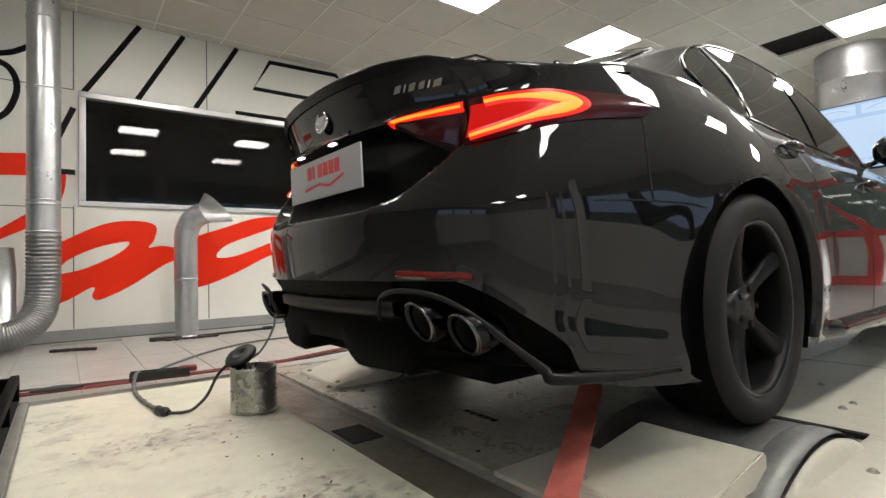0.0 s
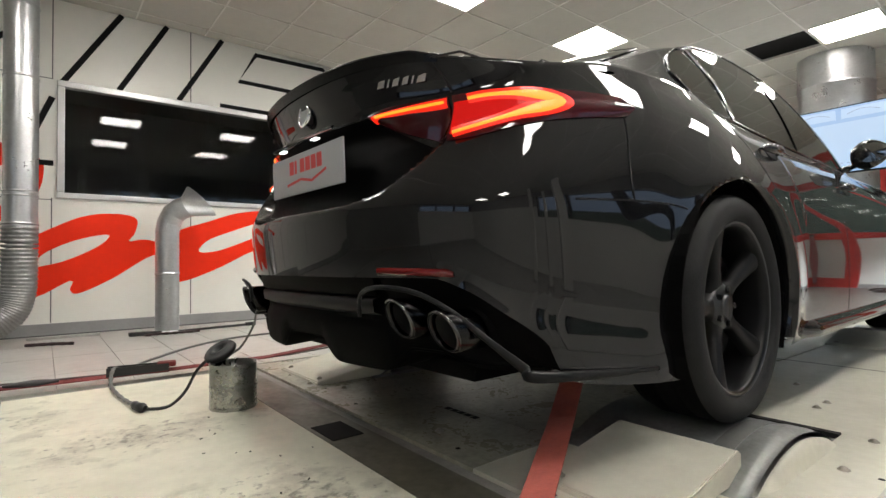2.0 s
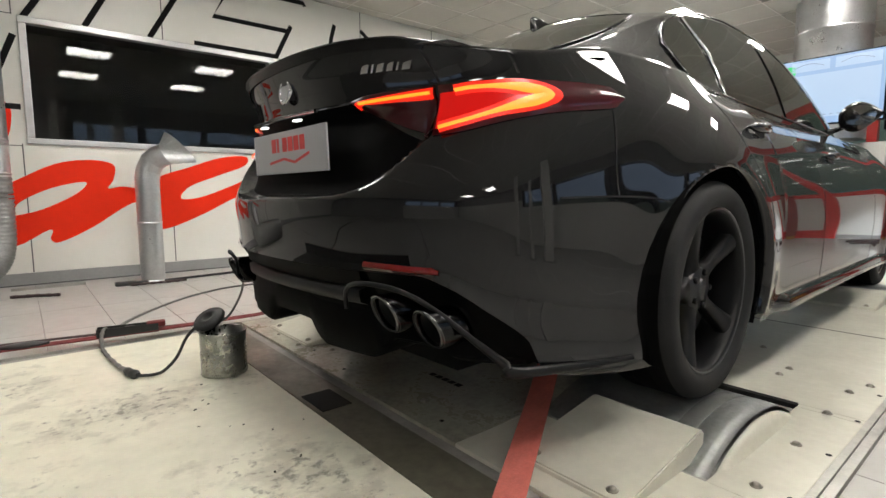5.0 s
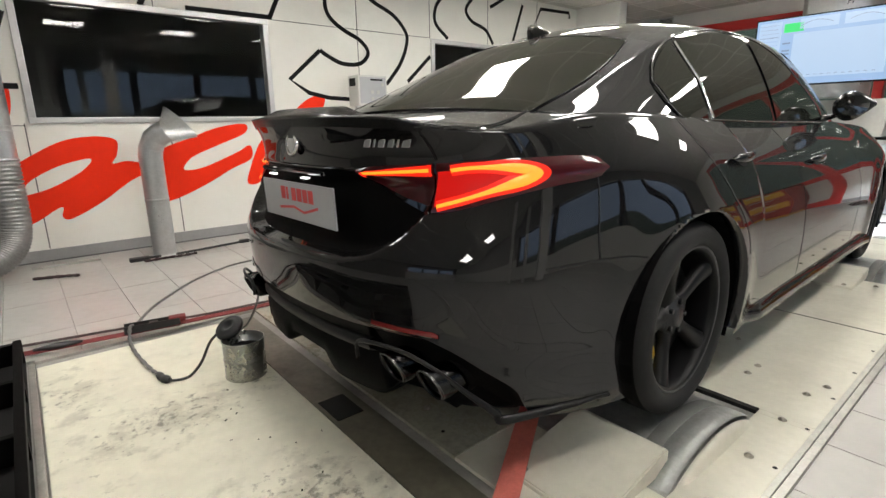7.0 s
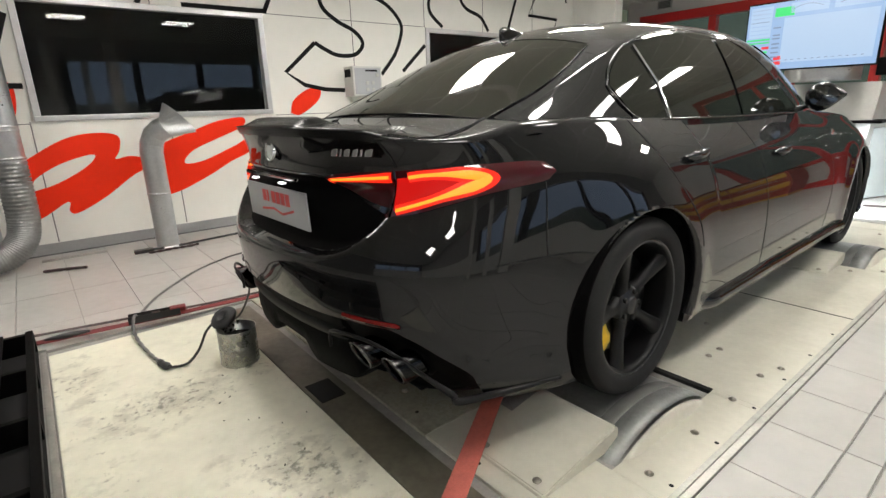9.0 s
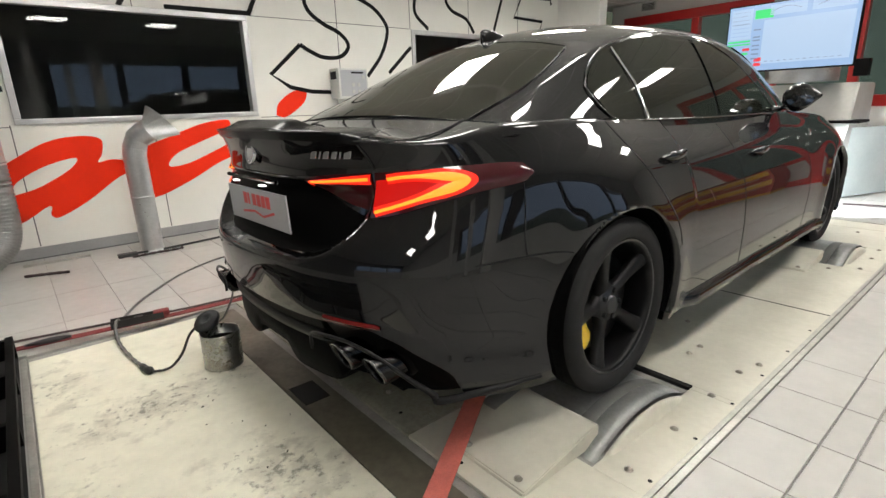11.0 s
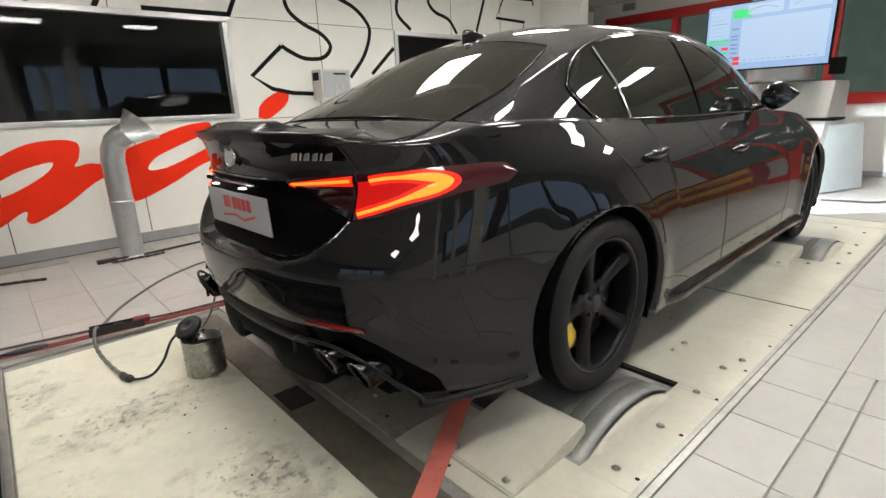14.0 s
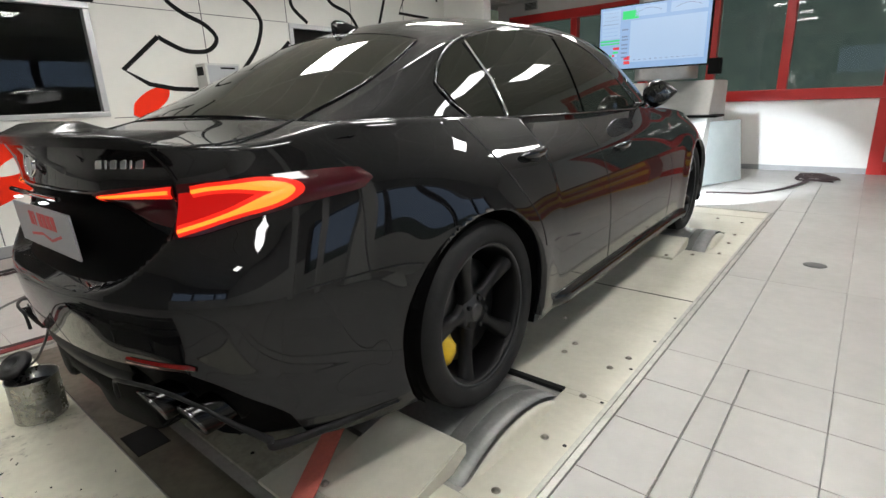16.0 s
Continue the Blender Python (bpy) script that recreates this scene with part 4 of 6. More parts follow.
        lamp_patch(bm, xs + .004, 0.730, lambda t: float(lo(t * .72)) + .005 + .014 * max(0, t - .85) / .15, lambda t: float(hi(t * .72)) - .006 - .024 * max(0, t - .85) / .15, s, 0.0138, 24, 8)
        part("lamp_lens", bm, M_LAMPON, lamp, "glowing red lens", True)
        path = smooth_line([(xs + .035, 0, .846), (.62, 0, .852), (.675, 0, .853), (.708, 0, .847), (.717, 0, .836), (.702, 0, .820), (.665, 0, .801), (.61, 0, .778), (xs + .012, 0, .760)], 8)
        for nm, grow, lift, glow in (("bar_edge", .0065, .0140, M_LAMPGLOW), ("light_bar", 0, .0152, M_LAMPBAR)):
          bm = bmesh.new()
          rows = []
          for k, p in enumerate(path):
            t = (path[min(k + 1, len(path) - 1)] - path[max(0, k - 1)]).normalized()
            w = (.0066 + .0075 * math.exp(-((p.x - .700) / .035) ** 2)) + grow
            n = Vector((-t.z, 0, t.x)) * w
            row = []
            for u in (-1, -.5, 0, .5, 1):
                g = p + n * u
                q = skin(plan_at_x(g.x), g.z, lift + .003 * (1 - u * u))
                row.append(Vector((s * q.x, q.y, q.z)))
            rows.append(row)
          grid(bm, rows)
          bmesh.ops.recalc_face_normals(bm, faces=bm.faces)
          part(nm, bm, glow, lamp, "bright orange-red light bar" if not grow else "red glow beside the light bar", True)
        bm = bmesh.new()
        li, hi2 = curve_fn([(0, .832), (.25, .80), (1, .738)]), curve_fn([(0, .842), (.25, .852), (1, .862)])
        lamp_patch(bm, 0.318, 0.537, lambda t: float(li(t)), lambda t: float(hi2(t)), s, 0.010, 20, 6)
        lamp2 = part("tail_lamp", bm, M_LENSDARK, car, "smoked tail lamp section on the boot lid, lit along the top", True)
        bm = bmesh.new()
        lamp_patch(bm, 0.328, 0.534, lambda t: .820 + .003 * t, lambda t: .842 + .017 * t, s, 0.0112, 18, 4)
        part("bar_edge", bm, M_LAMPGLOW, lamp2, "red glow beside the light bar", True)
        bm = bmesh.new()
        lamp_patch(bm, 0.340, 0.528, lambda t: .8265 + .009 * t, lambda t: .8385 + .014 * t, s, 0.0132, 18, 4)
        part("light_bar", bm, M_LAMPBAR, lamp2, "bright orange-red light bar", True)
        # bumper reflector
        bm = bmesh.new()
        lamp_patch(bm, 0.405, 0.585, lambda t: .432 - .004 * t, lambda t: .452 - .006 * t - .006 * (t > .93), s, 0.008, 14, 4)
        part("reflector", bm, M_LENS, car, "red bumper reflector", True)
        # exhaust tips
        for x, y0, tz in ((0.478, -.915, .334), (0.586, -.876, .312)):
            # slanted mouth, its upper edge reaching further back
            slash = Matrix(((1, 0, 0, 0), (0, 1, -.45, .45 * tz), (0, 0, 1, 0), (0, 0, 0, 1)))
            bm = bmesh.new()
            lathe(bm, [(0.040, 0.10), (0.041, 0.012), (0.044, 0.0), (0.048, 0.0), (0.051, 0.008), (0.051, 0.06), (0.050, 0.10)], 32, slash @ pose(s * x, y0, tz) @ Matrix.Scale(.93, 4), axis="y")
            tip = part("exhaust_tip", bm, M_TIPS, car, "dark chrome round exhaust tip", True)
            # black reaches over the rim, for the shade in and below the mouth
            bm = bmesh.new()
            lathe(bm, [(0.0, 0.09), (0.0395, 0.09), (0.0405, 0.02), (0.0440, -0.0008), (0.0478, -0.0010)], 32, slash @ pose(s * x, y0, tz) @ Matrix.Scale(.93, 4), axis="y")
            part("bore", bm, M_SEAM, tip, "black bore, its shade carried over the rim", True)
            # rim highlight as a brighter strip on the upper outer arc only
            bm = bmesh.new()
            arc = []
            for k in range(29):
                a = radians(-50 + 175 * k / 28)
                arc.append([slash @ Vector((s * x + s * r * math.cos(a), y0 + h, tz + r * math.sin(a))) for r, h in ((.0430, -.0014), (.0451, -.0026), (.0476, -.0008), (.0478, .006))])
            grid(bm, arc)
            bmesh.ops.recalc_face_normals(bm, faces=bm.faces)
            part("glint_arc", bm, M_TIPGLINT, tip, "thin bright arc, the highlight on the rim", True)
            bm = bmesh.new()
            lathe(bm, [(0.0495, 0.098), (0.056, 0.092), (0.060, 0.10), (0.062, 0.22)], 32, slash @ pose(s * x, y0, tz) @ Matrix.Scale(.93, 4), axis="y")
            part("shroud", bm, M_BLACK, tip, "matt black shroud", True)
        # blade running from the diffuser round the corner
        bm = bmesh.new()
        lip = [skin(plan_at_y(y), .206, .003) for y in (-.56, -.48, -.41)]
        line = smooth_line([(s * .365, -.948, .335), (s * .372, -.95, .385), (s * .44, -.950, .406), (s * .53, -.915, .398), (s * .60, -.870, .360), (s * .66, -.812, .295), (s * .705, -.757, .238), (s * .724, -.735, .218)] + [(s * q.x, q.y, q.z) for q in lip], 8)
        tube(bm, line, [.0048 + .0065 * math.exp(-((i - 54) / 11) ** 2) for i in range(len(line))], 10, flat=1.2)
        part("bumper_blade", bm, M_CARBON, car, "dark grey blade trim on the rear bumper", True)
        # black insert behind the blade
        bm = bmesh.new()
        rows = []
        for i in range(16):
            x = .40 + .335 * i / 15
            c = plan_at_x(min(x, .735))
            z1 = float(bottom_z(x)) + .004
            z0 = max(.215, z1 - .09)
            rows.append([Vector((s * q.x, q.y + d, q.z)) for q, d in ((skin(c, z1), .002), (skin(c, (z0 + z1) / 2), .025), (skin(c, z0), .04))])
        grid(bm, rows)
        bmesh.ops.recalc_face_normals(bm, faces=bm.faces)
        part("bumper_insert", bm, M_BLACK, car, "matt black bumper insert", True)
    # rear glass and windscreen
    for nm, ya, yb, xa, xb, bow, lab in (("rear_window", -.452, .165, .528, .470, .03, "dark rear window"), ("windscreen", 2.40, 1.70, .58, .52, -.07, "windscreen")):
        bm = bmesh.new()
        rows = []
        for i in range(25):
            t = i / 24
            row = []
            for k in range(-16, 17):
                u = k / 16
                xw = xa + (xb - xa) * t + (.040 * math.sin(math.pi * t) if ya < 0 else 0)
                x = xw * u
                y = ya + (yb - ya) * t + bow * (u * u - 0.5) * (1 - t * 0.6)
                row.append(Vector((x, y, house_top(x, y) + 0.004)))
            rows.append(row)
        grid(bm, rows, flip=ya < 0)
        bmesh.ops.recalc_face_normals(bm, faces=bm.faces)
        part(nm, bm, M_GLASSCAR, car, lab, True)
        bm = bmesh.new()
        loop = rows[0] + [r[-1] for r in rows[1:]] + rows[-1][-2::-1] + [r[0] for r in rows[-2:0:-1]]
        tube(bm, loop, 0.0022, 6, closed=True)
        part("glass_seal", bm, M_GLOSSBLACK, car, "", True)
    # boot lid joint over the deck and down to the lamps
    for s in (1, -1):
        bm = bmesh.new()
        pts = []
        tops = [skin(c, float(top_z(c.y))) for c in PLANP[:REAR_N + 16]]
        for x, y in ((.515, -.43), (.535, -.50), (.550, -.60), (.557, -.68), (.560, -.74), (.559, -.79)):
            top = min((q for q in tops if q.x > x - .002), key=lambda q: abs(q.y - y))
            pts.append((s * x, y, top.z + float(deck_rise(y)) * (1 - min(1, x / top.x) ** 2.2) + .0028))
        c = plan_at_x(.548)
        for z in (float(top_z(c.y)) - .006, .925, .90, .87):
            q = skin(c, z, 0.0022)
            pts.append((s * q.x, q.y, q.z))
        tube(bm, pts, 0.003, 6)
        part("lid_joint", bm, M_SEAM, body)
    # spoiler lip
    bm = bmesh.new()
    rows = []
    for k in range(-40, 41):
        x = .565 * k / 40
        c = plan_at_x(abs(x))
        zt = float(top_z(c.y))
        q = skin(c, zt)
        bump = .5 + .5 * math.tanh((.25 - abs(x)) / .022)
        fade = min(1, (0.575 - abs(x)) / .06)
        x2 = math.copysign(q.x, x) if x else 0
        h, b = .010 * fade, .024 * bump
        d = float(deck_rise(q.y))
        rows.append([Vector((x2, q.y + .15, zt + .006 + d)), Vector((x2, q.y + .09, zt + .010 + d * .8 + b)), Vector((x2, q.y + .05, zt + .008 + h * .6 + b)), Vector((x2, q.y + .01, zt + .004 + h + b * .2)), Vector((x2, q.y - .012 * fade, zt + .001 + h)), Vector((x2, q.y - .010 * fade, zt - .004 + h)), Vector((x2, q.y - .001, zt - .016))])
    grid(bm, rows)
    bmesh.ops.recalc_face_normals(bm, faces=bm.faces)
    part("spoiler", bm, M_SPOILER, car, "thin black boot lid spoiler", True)
    # matt black panel lining the plate recess
    bm = bmesh.new()
    rows = []
    for k in range(-50, 51):
        x = k / 100
        a = abs(x)
        c = plan_at_x(a)
        z0 = recess_edge(a) + .012
        z1 = .835 if a < .30 else .835 - .0905 * (a - .30) / .17
        z1 = max(z1, z0 + .002)
        rows.append([Vector((math.copysign(q.x, x), q.y, q.z)) for q in (skin(c, z0 + (z1 - z0) * j / 14, .003) for j in range(15))])
    grid(bm, rows)
    bmesh.ops.recalc_face_normals(bm, faces=bm.faces)
    part("plate_recess", bm, M_BLACK, car, "matt black panel round the plate", True)
    # plate, print on it, plate lamps
    bm = bmesh.new()
    py = skin(plan_at_x(0.0), .725).y - 0.034
    pm = pose(0.022, py, .732, 92, 0, 0)
    box(bm, -.235, -.06, 0, .235, .06, .006, 0.002, pm)
    plate = part("plate", bm, M_GREYEDPLATE, car, "white show plate with red print, greyed for the shade it sits in")
    for k, w in enumerate((.03, .014, .03, .03, .03, .03)):
        x0 = -.10 + k * .037
        bm = bmesh.new()
        box(bm, x0, .002, .006, x0 + w, .042, .0068, 0, pm)
        part("print_bar", bm, M_REDINK, plate)
    bm = bmesh.new()
    ribbon(bm, [pm @ Vector(p) for p in ((-.12, -.028, .0064), (-.02, -.018, .0064), (.05, -.030, .0064), (.14, -.008, .0064))], .008, pm.to_3x3() @ Vector((0, 0, 1)), .0006)
    part("red_print_line", bm, M_REDINK, plate)
    for s in (1, -1):
        bm = boxes((s * .11 - .016, py - .020, .809, s * .11 + .016, py - .006, .813), bev=0.001)
        part("plate_lamp", bm, M_PLATELAMP, car, "lit number plate lamp")
    bm = bmesh.new()
    tube(bm, [(-.20, py - .004, .826), (0, py - .012, .829), (.20, py - .004, .826)], .007, 8)
    part("lid_grip", bm, M_PAINT, car, "", True)
    # round emblem and model badge as plain chrome shapes
    eq = skin(plan_at_x(0.0), .905)
    em = pose(0, eq.y - .004, .905, 84, 0, 0)
    bm = bmesh.new()
    lathe(bm, [(0.026, 0.0), (0.027, .006), (.031, .009), (.036, .006), (.0375, 0)], 36, em)
    emb = part("emblem", bm, M_CHROME, car, "round chrome emblem", True)
    bm = bmesh.new()
    lathe(bm, [(0.0, 0.004), (0.0265, .004)], 30, em)
    part("emblem_disc", bm, M_ALU, emb, "")
    for k, w in enumerate((.022, .006, .020, .018, .006, .024)):
        x = .372 + sum((.022, .006, .020, .018, .006, .024)[:k]) + .008 * k
        c = plan_at_x(x + w / 2)
        q = skin(c, .912)
        n = normal_plan(c)
        bm = bmesh.new()
        ang = math.degrees(math.atan2(n.x, -n.y))
        box(bm, -w / 2, -.0105, -.001, w / 2, .0105, .004, .0012, pose(q.x, q.y, q.z, 86, 0, ang) @ Matrix(((1, .22, 0, 0), (0, 1, 0, 0), (0, 0, 1, 0), (0, 0, 0, 1))))
        part("badge_bar", bm, M_CHROME, car)
    # diffuser
    low = curve_fn([(0, .255), (.11, .252), (.15, .215), (.19, .195), (.36, .195), (.41, .22), (.45, .252), (.52, .250), (.60, .225), (.70, .215)])
    bm = bmesh.new()
    rows = []
    for k in range(-50, 51):
        x = .705 * k / 50
        a = abs(x)
        y = skin(plan_at_x(a), .38).y + .045
        z0, z1 = float(low(a)) + .004, float(bottom_z(a)) + .006
        rows.append([Vector((x, y, z0 + (z1 - z0) * u)) for u in (0, .35, .7, 1)])
    grid(bm, rows)
    bmesh.ops.recalc_face_normals(bm, faces=bm.faces)
    part("bumper_back", bm, M_BLACK, car, "black panel behind the exhausts")
    bm = bmesh.new()
    rows = []
    for k in range(-20, 21):
        x = .37 * k / 20
        y = skin(plan_at_x(abs(x)), .40).y
        rows.append([Vector((x, y + .002, .435)), Vector((x, y + .012, .418)), Vector((x, y + .02, .385)), Vector((x, y + .03, .38))])
    grid(bm, rows)
    bmesh.ops.recalc_face_normals(bm, faces=bm.faces)
    part("diffuser_lip", bm, M_BLACK, car, "", True)
    bm = bmesh.new()
    rows = []
    for k in range(-20, 21):
        x = .36 * k / 20
        y = skin(plan_at_x(abs(x)), .36).y + .012
        rows.append([Vector((x, y + .02, .378)), Vector((x, y, .372)), Vector((x, y + .004, .342)), Vector((x, y + .03, .332))])
    grid(bm, rows)
    bmesh.ops.recalc_face_normals(bm, faces=bm.faces)
    part("diffuser_blade", bm, M_CARBON, car, "dark grey cross blade", True)
    bm = bmesh.new()
    rows = []
    for k in range(-50, 51):
        x = .70 * k / 50
        a = abs(x)
        y = skin(plan_at_x(a), .36).y
        zb = float(low(a))
        zt = .345 if a < .40 else zb + .02
        rows.append([Vector((x, y + .05, zt)), Vector((x, y + .03, zb + (zt - zb) * .6)), Vector((x, y + .035, zb + .012)), Vector((x, y + .05, zb)), Vector((x, y + .20, zb + .01)), Vector((x, -.35, .20))])
    grid(bm, rows)
    bmesh.ops.recalc_face_normals(bm, faces=bm.faces)
    part("diffuser", bm, M_BLACK, car, "matt black diffuser with two rounded lobes", True)
    # underside, wheel wells
    bm = boxes((-.78, .45, .17, .78, 2.42, .20), (-.55, -.75, .18, .55, .5, .22), (-.60, 2.3, .17, .60, 3.5, .2))
    part("underside", bm, M_BLACK, car, "black underbody")
    for ay, az, ar in ARCHES:
        for s in (1, -1):
            bm = bmesh.new()
            rows = []
            for i in range(25):
                a = radians(-25 + 230 * i / 24)
                rows.append([Vector((s * x, ay + (ar + .012) * math.cos(a), az + (ar + .012) * math.sin(a))) for x in (.86, .55)])
            grid(bm, rows)
            part("wheel_well", bm, M_BLACK, body)
    bm = boxes((-.56, -.5, .2, -.54, 3.3, .8), (.54, -.5, .2, .56, 3.3, .8))
    part("wheel_well_wall", bm, M_SEAM, body)
    # roof antenna
    bm = bmesh.new()
    rows = []
    for i in range(9):
        t = i / 8
        y = .33 - .13 * t
        h = .052 * math.sin(math.pi / 2 * t) * (1 if t < .9 else .85)
        w = .024 * (1 - .5 * t)
        zb = house_top(0, y)
        rows.append([Vector((-w, y, zb - .004)), Vector((-w * .5, y - .01 * t, zb + h * .7)), Vector((0, y - .015 * t, zb + h)), Vector((w * .5, y - .01 * t, zb + h * .7)), Vector((w, y, zb - .004))])
    vv = grid(bm, rows)
    bm.faces.new(vv[-1])
    bmesh.ops.recalc_face_normals(bm, faces=bm.faces)
    part("antenna", bm, M_GLOSSBLACK, car, "black shark fin antenna", True)
    # front end, barely seen
    bm = boxes((-.5, 3.56, .3, .5, 3.62, .55), bev=.02)
    part("grille", bm, M_BLACK, car)
    for s in (1, -1):
        bm = boxes((s * .62 - .09, 3.50, .60, s * .62 + .09, 3.60, .68), bev=.01)
        part("headlamp", bm, M_HEADLAMP, car, "lit headlamp")
        # dipped beam, cut off at the lamp's own height
        beam = bpy.data.lights.new("dipped_beam", "SPOT")
        beam.energy, beam.color, beam.spot_size, beam.spot_blend, beam.shadow_soft_size = 520, (0.88, 0.95, 1.0), radians(60), 0.35, 0.03
        lo = new("dipped_beam", beam)
        lo.matrix_basis = CAR @ look((s * .62, 3.63, .64), (s * .62, 4.63, .18))
    # fender badge
    bm = bmesh.new()
    q = skin(plan_at_y(2.28), .80, .003)
    lathe(bm, [(0, .004), (.02, .003), (.028, 0)], 12, pose(q.x, q.y, q.z, 0, 80, 0))
    part("fender_badge", bm, M_CHROME, car)
    # wheels
    for y, x in ((.008, .776), (2.82, .765)):
        for s in (1, -1):
            w = build_wheel("wheel", "dark alloy wheel with worn low-profile tyre", radians(205) if y < 1 else radians(160))
            w.matrix_basis = pose(s * x, y, .322, 0, 0, 0 if s > 0 else 180)
            w.parent = car
    return car


build_car()


# ---- dynamometer bed: cream steel plates flush with the floor ----
def bolt_mesh(r=0.0105, h=0.008):
    bm = bmesh.new()
    lathe(bm, [(0.0, h), (r * 0.45, h), (r * 0.8, h * 0.75), (r, h * 0.25), (r, 0.001), (r * 1.35, 0.001), (r * 1.35, -0.002)], 14)
    me = bpy.data.meshes.new("bolt")
    bm.to_mesh(me)
    bm.free()
    for p in me.polygons:
        p.use_smooth = True
    me.materials.append(M_BOLT)
    return me


def build_bed():
    bed = thing("dynamometer_bed", pose(0, 0, 0), "cream painted steel plate bed of a rolling road, scuffed", "rolling road")
    XE = 1.222
    bm = boxes((-XE, -1.66, -0.12, XE, 4.06, -0.03))
    part("pit_base", bm, M_HOLE, bed, "dark pit under the plates")
    # plates: (x0, y0, x1, y1, material)
    rw = 0.33          # half-length of a roller opening
    plates = [(-1.15, -1.655, 0.86, -0.863, M_CREAM), (0.864, -1.655, XE, -0.863, M_CREAM2),
              (-XE, -0.66, -0.53, -rw, M_UNDERCAR), (-0.526, -0.66, 0.526, -rw, M_UNDERCAR), (0.53, -0.66, XE, -rw, M_CREAM2),
              (-0.526, -rw, 0.526, 1.518, M_UNDERCAR),
              (1.052, -rw, XE, rw, M_CREAM2), (-XE, -rw, -1.052, rw, M_CREAM2),
              (0.53, rw + .03, XE, 1.518, M_CREAM2), (-XE, rw + .03, -0.53, 1.518, M_CREAM2), (1.052, rw, XE, rw + .03, M_CREAM2),
              (0.53, 1.53, XE, 2.50, M_CREAM2), (-XE, 1.53, -0.53, 2.50, M_CREAM2), (-0.526, 1.53, 0.526, 3.78, M_CREAM2),
              (1.052, 2.50, XE, 3.14, M_CREAM2), (-XE, 2.50, -1.052, 3.14, M_CREAM2),
              (0.53, 3.14, XE, 3.78, M_CREAM2), (-XE, 3.14, -0.53, 3.78, M_CREAM2), (-XE, 3.786, XE, 4.055, M_CREAM2)]
    for x0, y0, x1, y1, m in plates:
        part("steel_plate", boxes((x0, y0, -0.03, x1, y1, 0.0), bev=0.0025), m, bed)
    # sunk strip behind the car, darkened for bumper shade, with its dark channels and a square hole
    part("channel_cover", boxes((-1.15, -0.855, -0.034, XE, -0.70, -0.006), bev=0.002), M_STRIPSHADE, bed, "sunk oily brown cover strip, darkened for the shade under the bumper")
    part("channel", boxes((-1.15, -0.70, -0.034, XE, -0.66, -0.02)), M_HOLE, bed, "dark cable channel")
    part("square_hole", boxes((-0.06, -0.84, -0.006, 0.10, -0.735, -0.0035)), M_HOLE, bed, "dark square opening")
    part("seam", boxes((-XE, 1.5185, -.02, XE, 1.5295, -.0005)), M_HOLE, bed, "dark joint across the bed")
    for sx in (.60, -1.05):
        part("slot", boxes((sx, .333, -.02, sx + .45, .3585, .003)), M_HOLE, bed, "dark slot before the drum")
    # steel edging on both sides and at the ends
    for b in ((XE, -1.66, -0.05, XE + 0.018, 4.07, 0.0015), (XE + 0.022, -1.66, -0.05, XE + 0.045, 4.07, 0.003), (-XE - 0.03, -1.66, -0.05, -XE, 4.07, 0.003), (-XE, 4.056, -0.05, XE, 4.075, 0.003)):
        part("edging", boxes(b, bev=0.001), M_BRUSHED, bed, "bright steel edging")
    # bolts and small holes
    me = bolt_mesh()
    spots = [(1.136, -0.26), (1.132, 0.04), (1.13, 0.342), (1.131, 0.601), (1.165, 0.723), (0.917, 0.619), (0.921, 0.718), (0.756, 0.951), (1.08, -0.56), (1.14, 2.52), (1.14, 2.83), (1.13, 3.10), (1.0, 2.40), (1.1, 3.55), (0.9, 3.62),
             (-1.13, 0.04), (-1.13, 0.34), (-1.13, 0.6), (-0.75, -0.45), (-0.95, -0.52), (-0.45, -0.52), (-0.30, -0.45), (0.25, -0.55), (-0.62, -0.60)]
    for x, y in spots:
        o = new("bolt", me)
        o.parent = bed
        o.location = (x, y, 0.001)
    hb = bmesh.new()
    lathe(hb, [(0.0, 0.0), (0.0065, 0.0), (0.0075, -0.001)], 12)
    hm = bpy.data.meshes.new("small_hole")
    hb.to_mesh(hm)
    hb.free()
    hm.materials.append(M_HOLE)
    for x, y in [(1.205, v) for v in (-0.56, -0.258, 0.039, 0.341, 0.639, 0.943, 1.253)] + [(0.40, -0.60), (0.76, -0.62), (0.86, -0.76), (-0.2, -0.60), (-0.5, -0.58), (-0.85, -0.60)]:
        o = new("screw_hole", hm)
        o.parent = bed
        o.location = (x, y, 0.001 if y > -0.66 else -0.0045)
    # rollers: crowns of big drums standing above the plates under each wheel
    for y in (0.0, 2.82):
        for s in (1, -1):
            R = 0.60
            bm = bmesh.new()
            rows = []
            for k in range(25):
                a = radians(-32 + 64 * k / 24)
                rows.append([Vector((s * x, y + R * math.sin(a), -0.532 + (R + d) * math.cos(a))) for x, d in ((0.545, 0), (0.97, 0), (0.975, 0.004), (1.022, 0.004), (1.026, 0.0), (1.044, -.001))])
            grid(bm, rows)
            bmesh.ops.recalc_face_normals(bm, faces=bm.faces)
            drum = part("roller", bm, M_GREYSTEEL, bed, "grey steel drum of the rolling road", True)
            bm = bmesh.new()
            rows = [[Vector((s * x, y + R * math.sin(a), -0.532 + (R + d) * math.cos(a))) for x, d in ((.905, 0), (.907, .0015), (.955, .0015), (.957, 0))] for a in (radians(-32 + 64 * k / 24) for k in range(25))]
            grid(bm, rows)
            bmesh.ops.recalc_face_normals(bm, faces=bm.faces)
            part("tread_band", bm, M_BAND, drum, "dark worn band round the drum", True)
            # side guard with a curved top
            bm = bmesh.new()
            rows = []
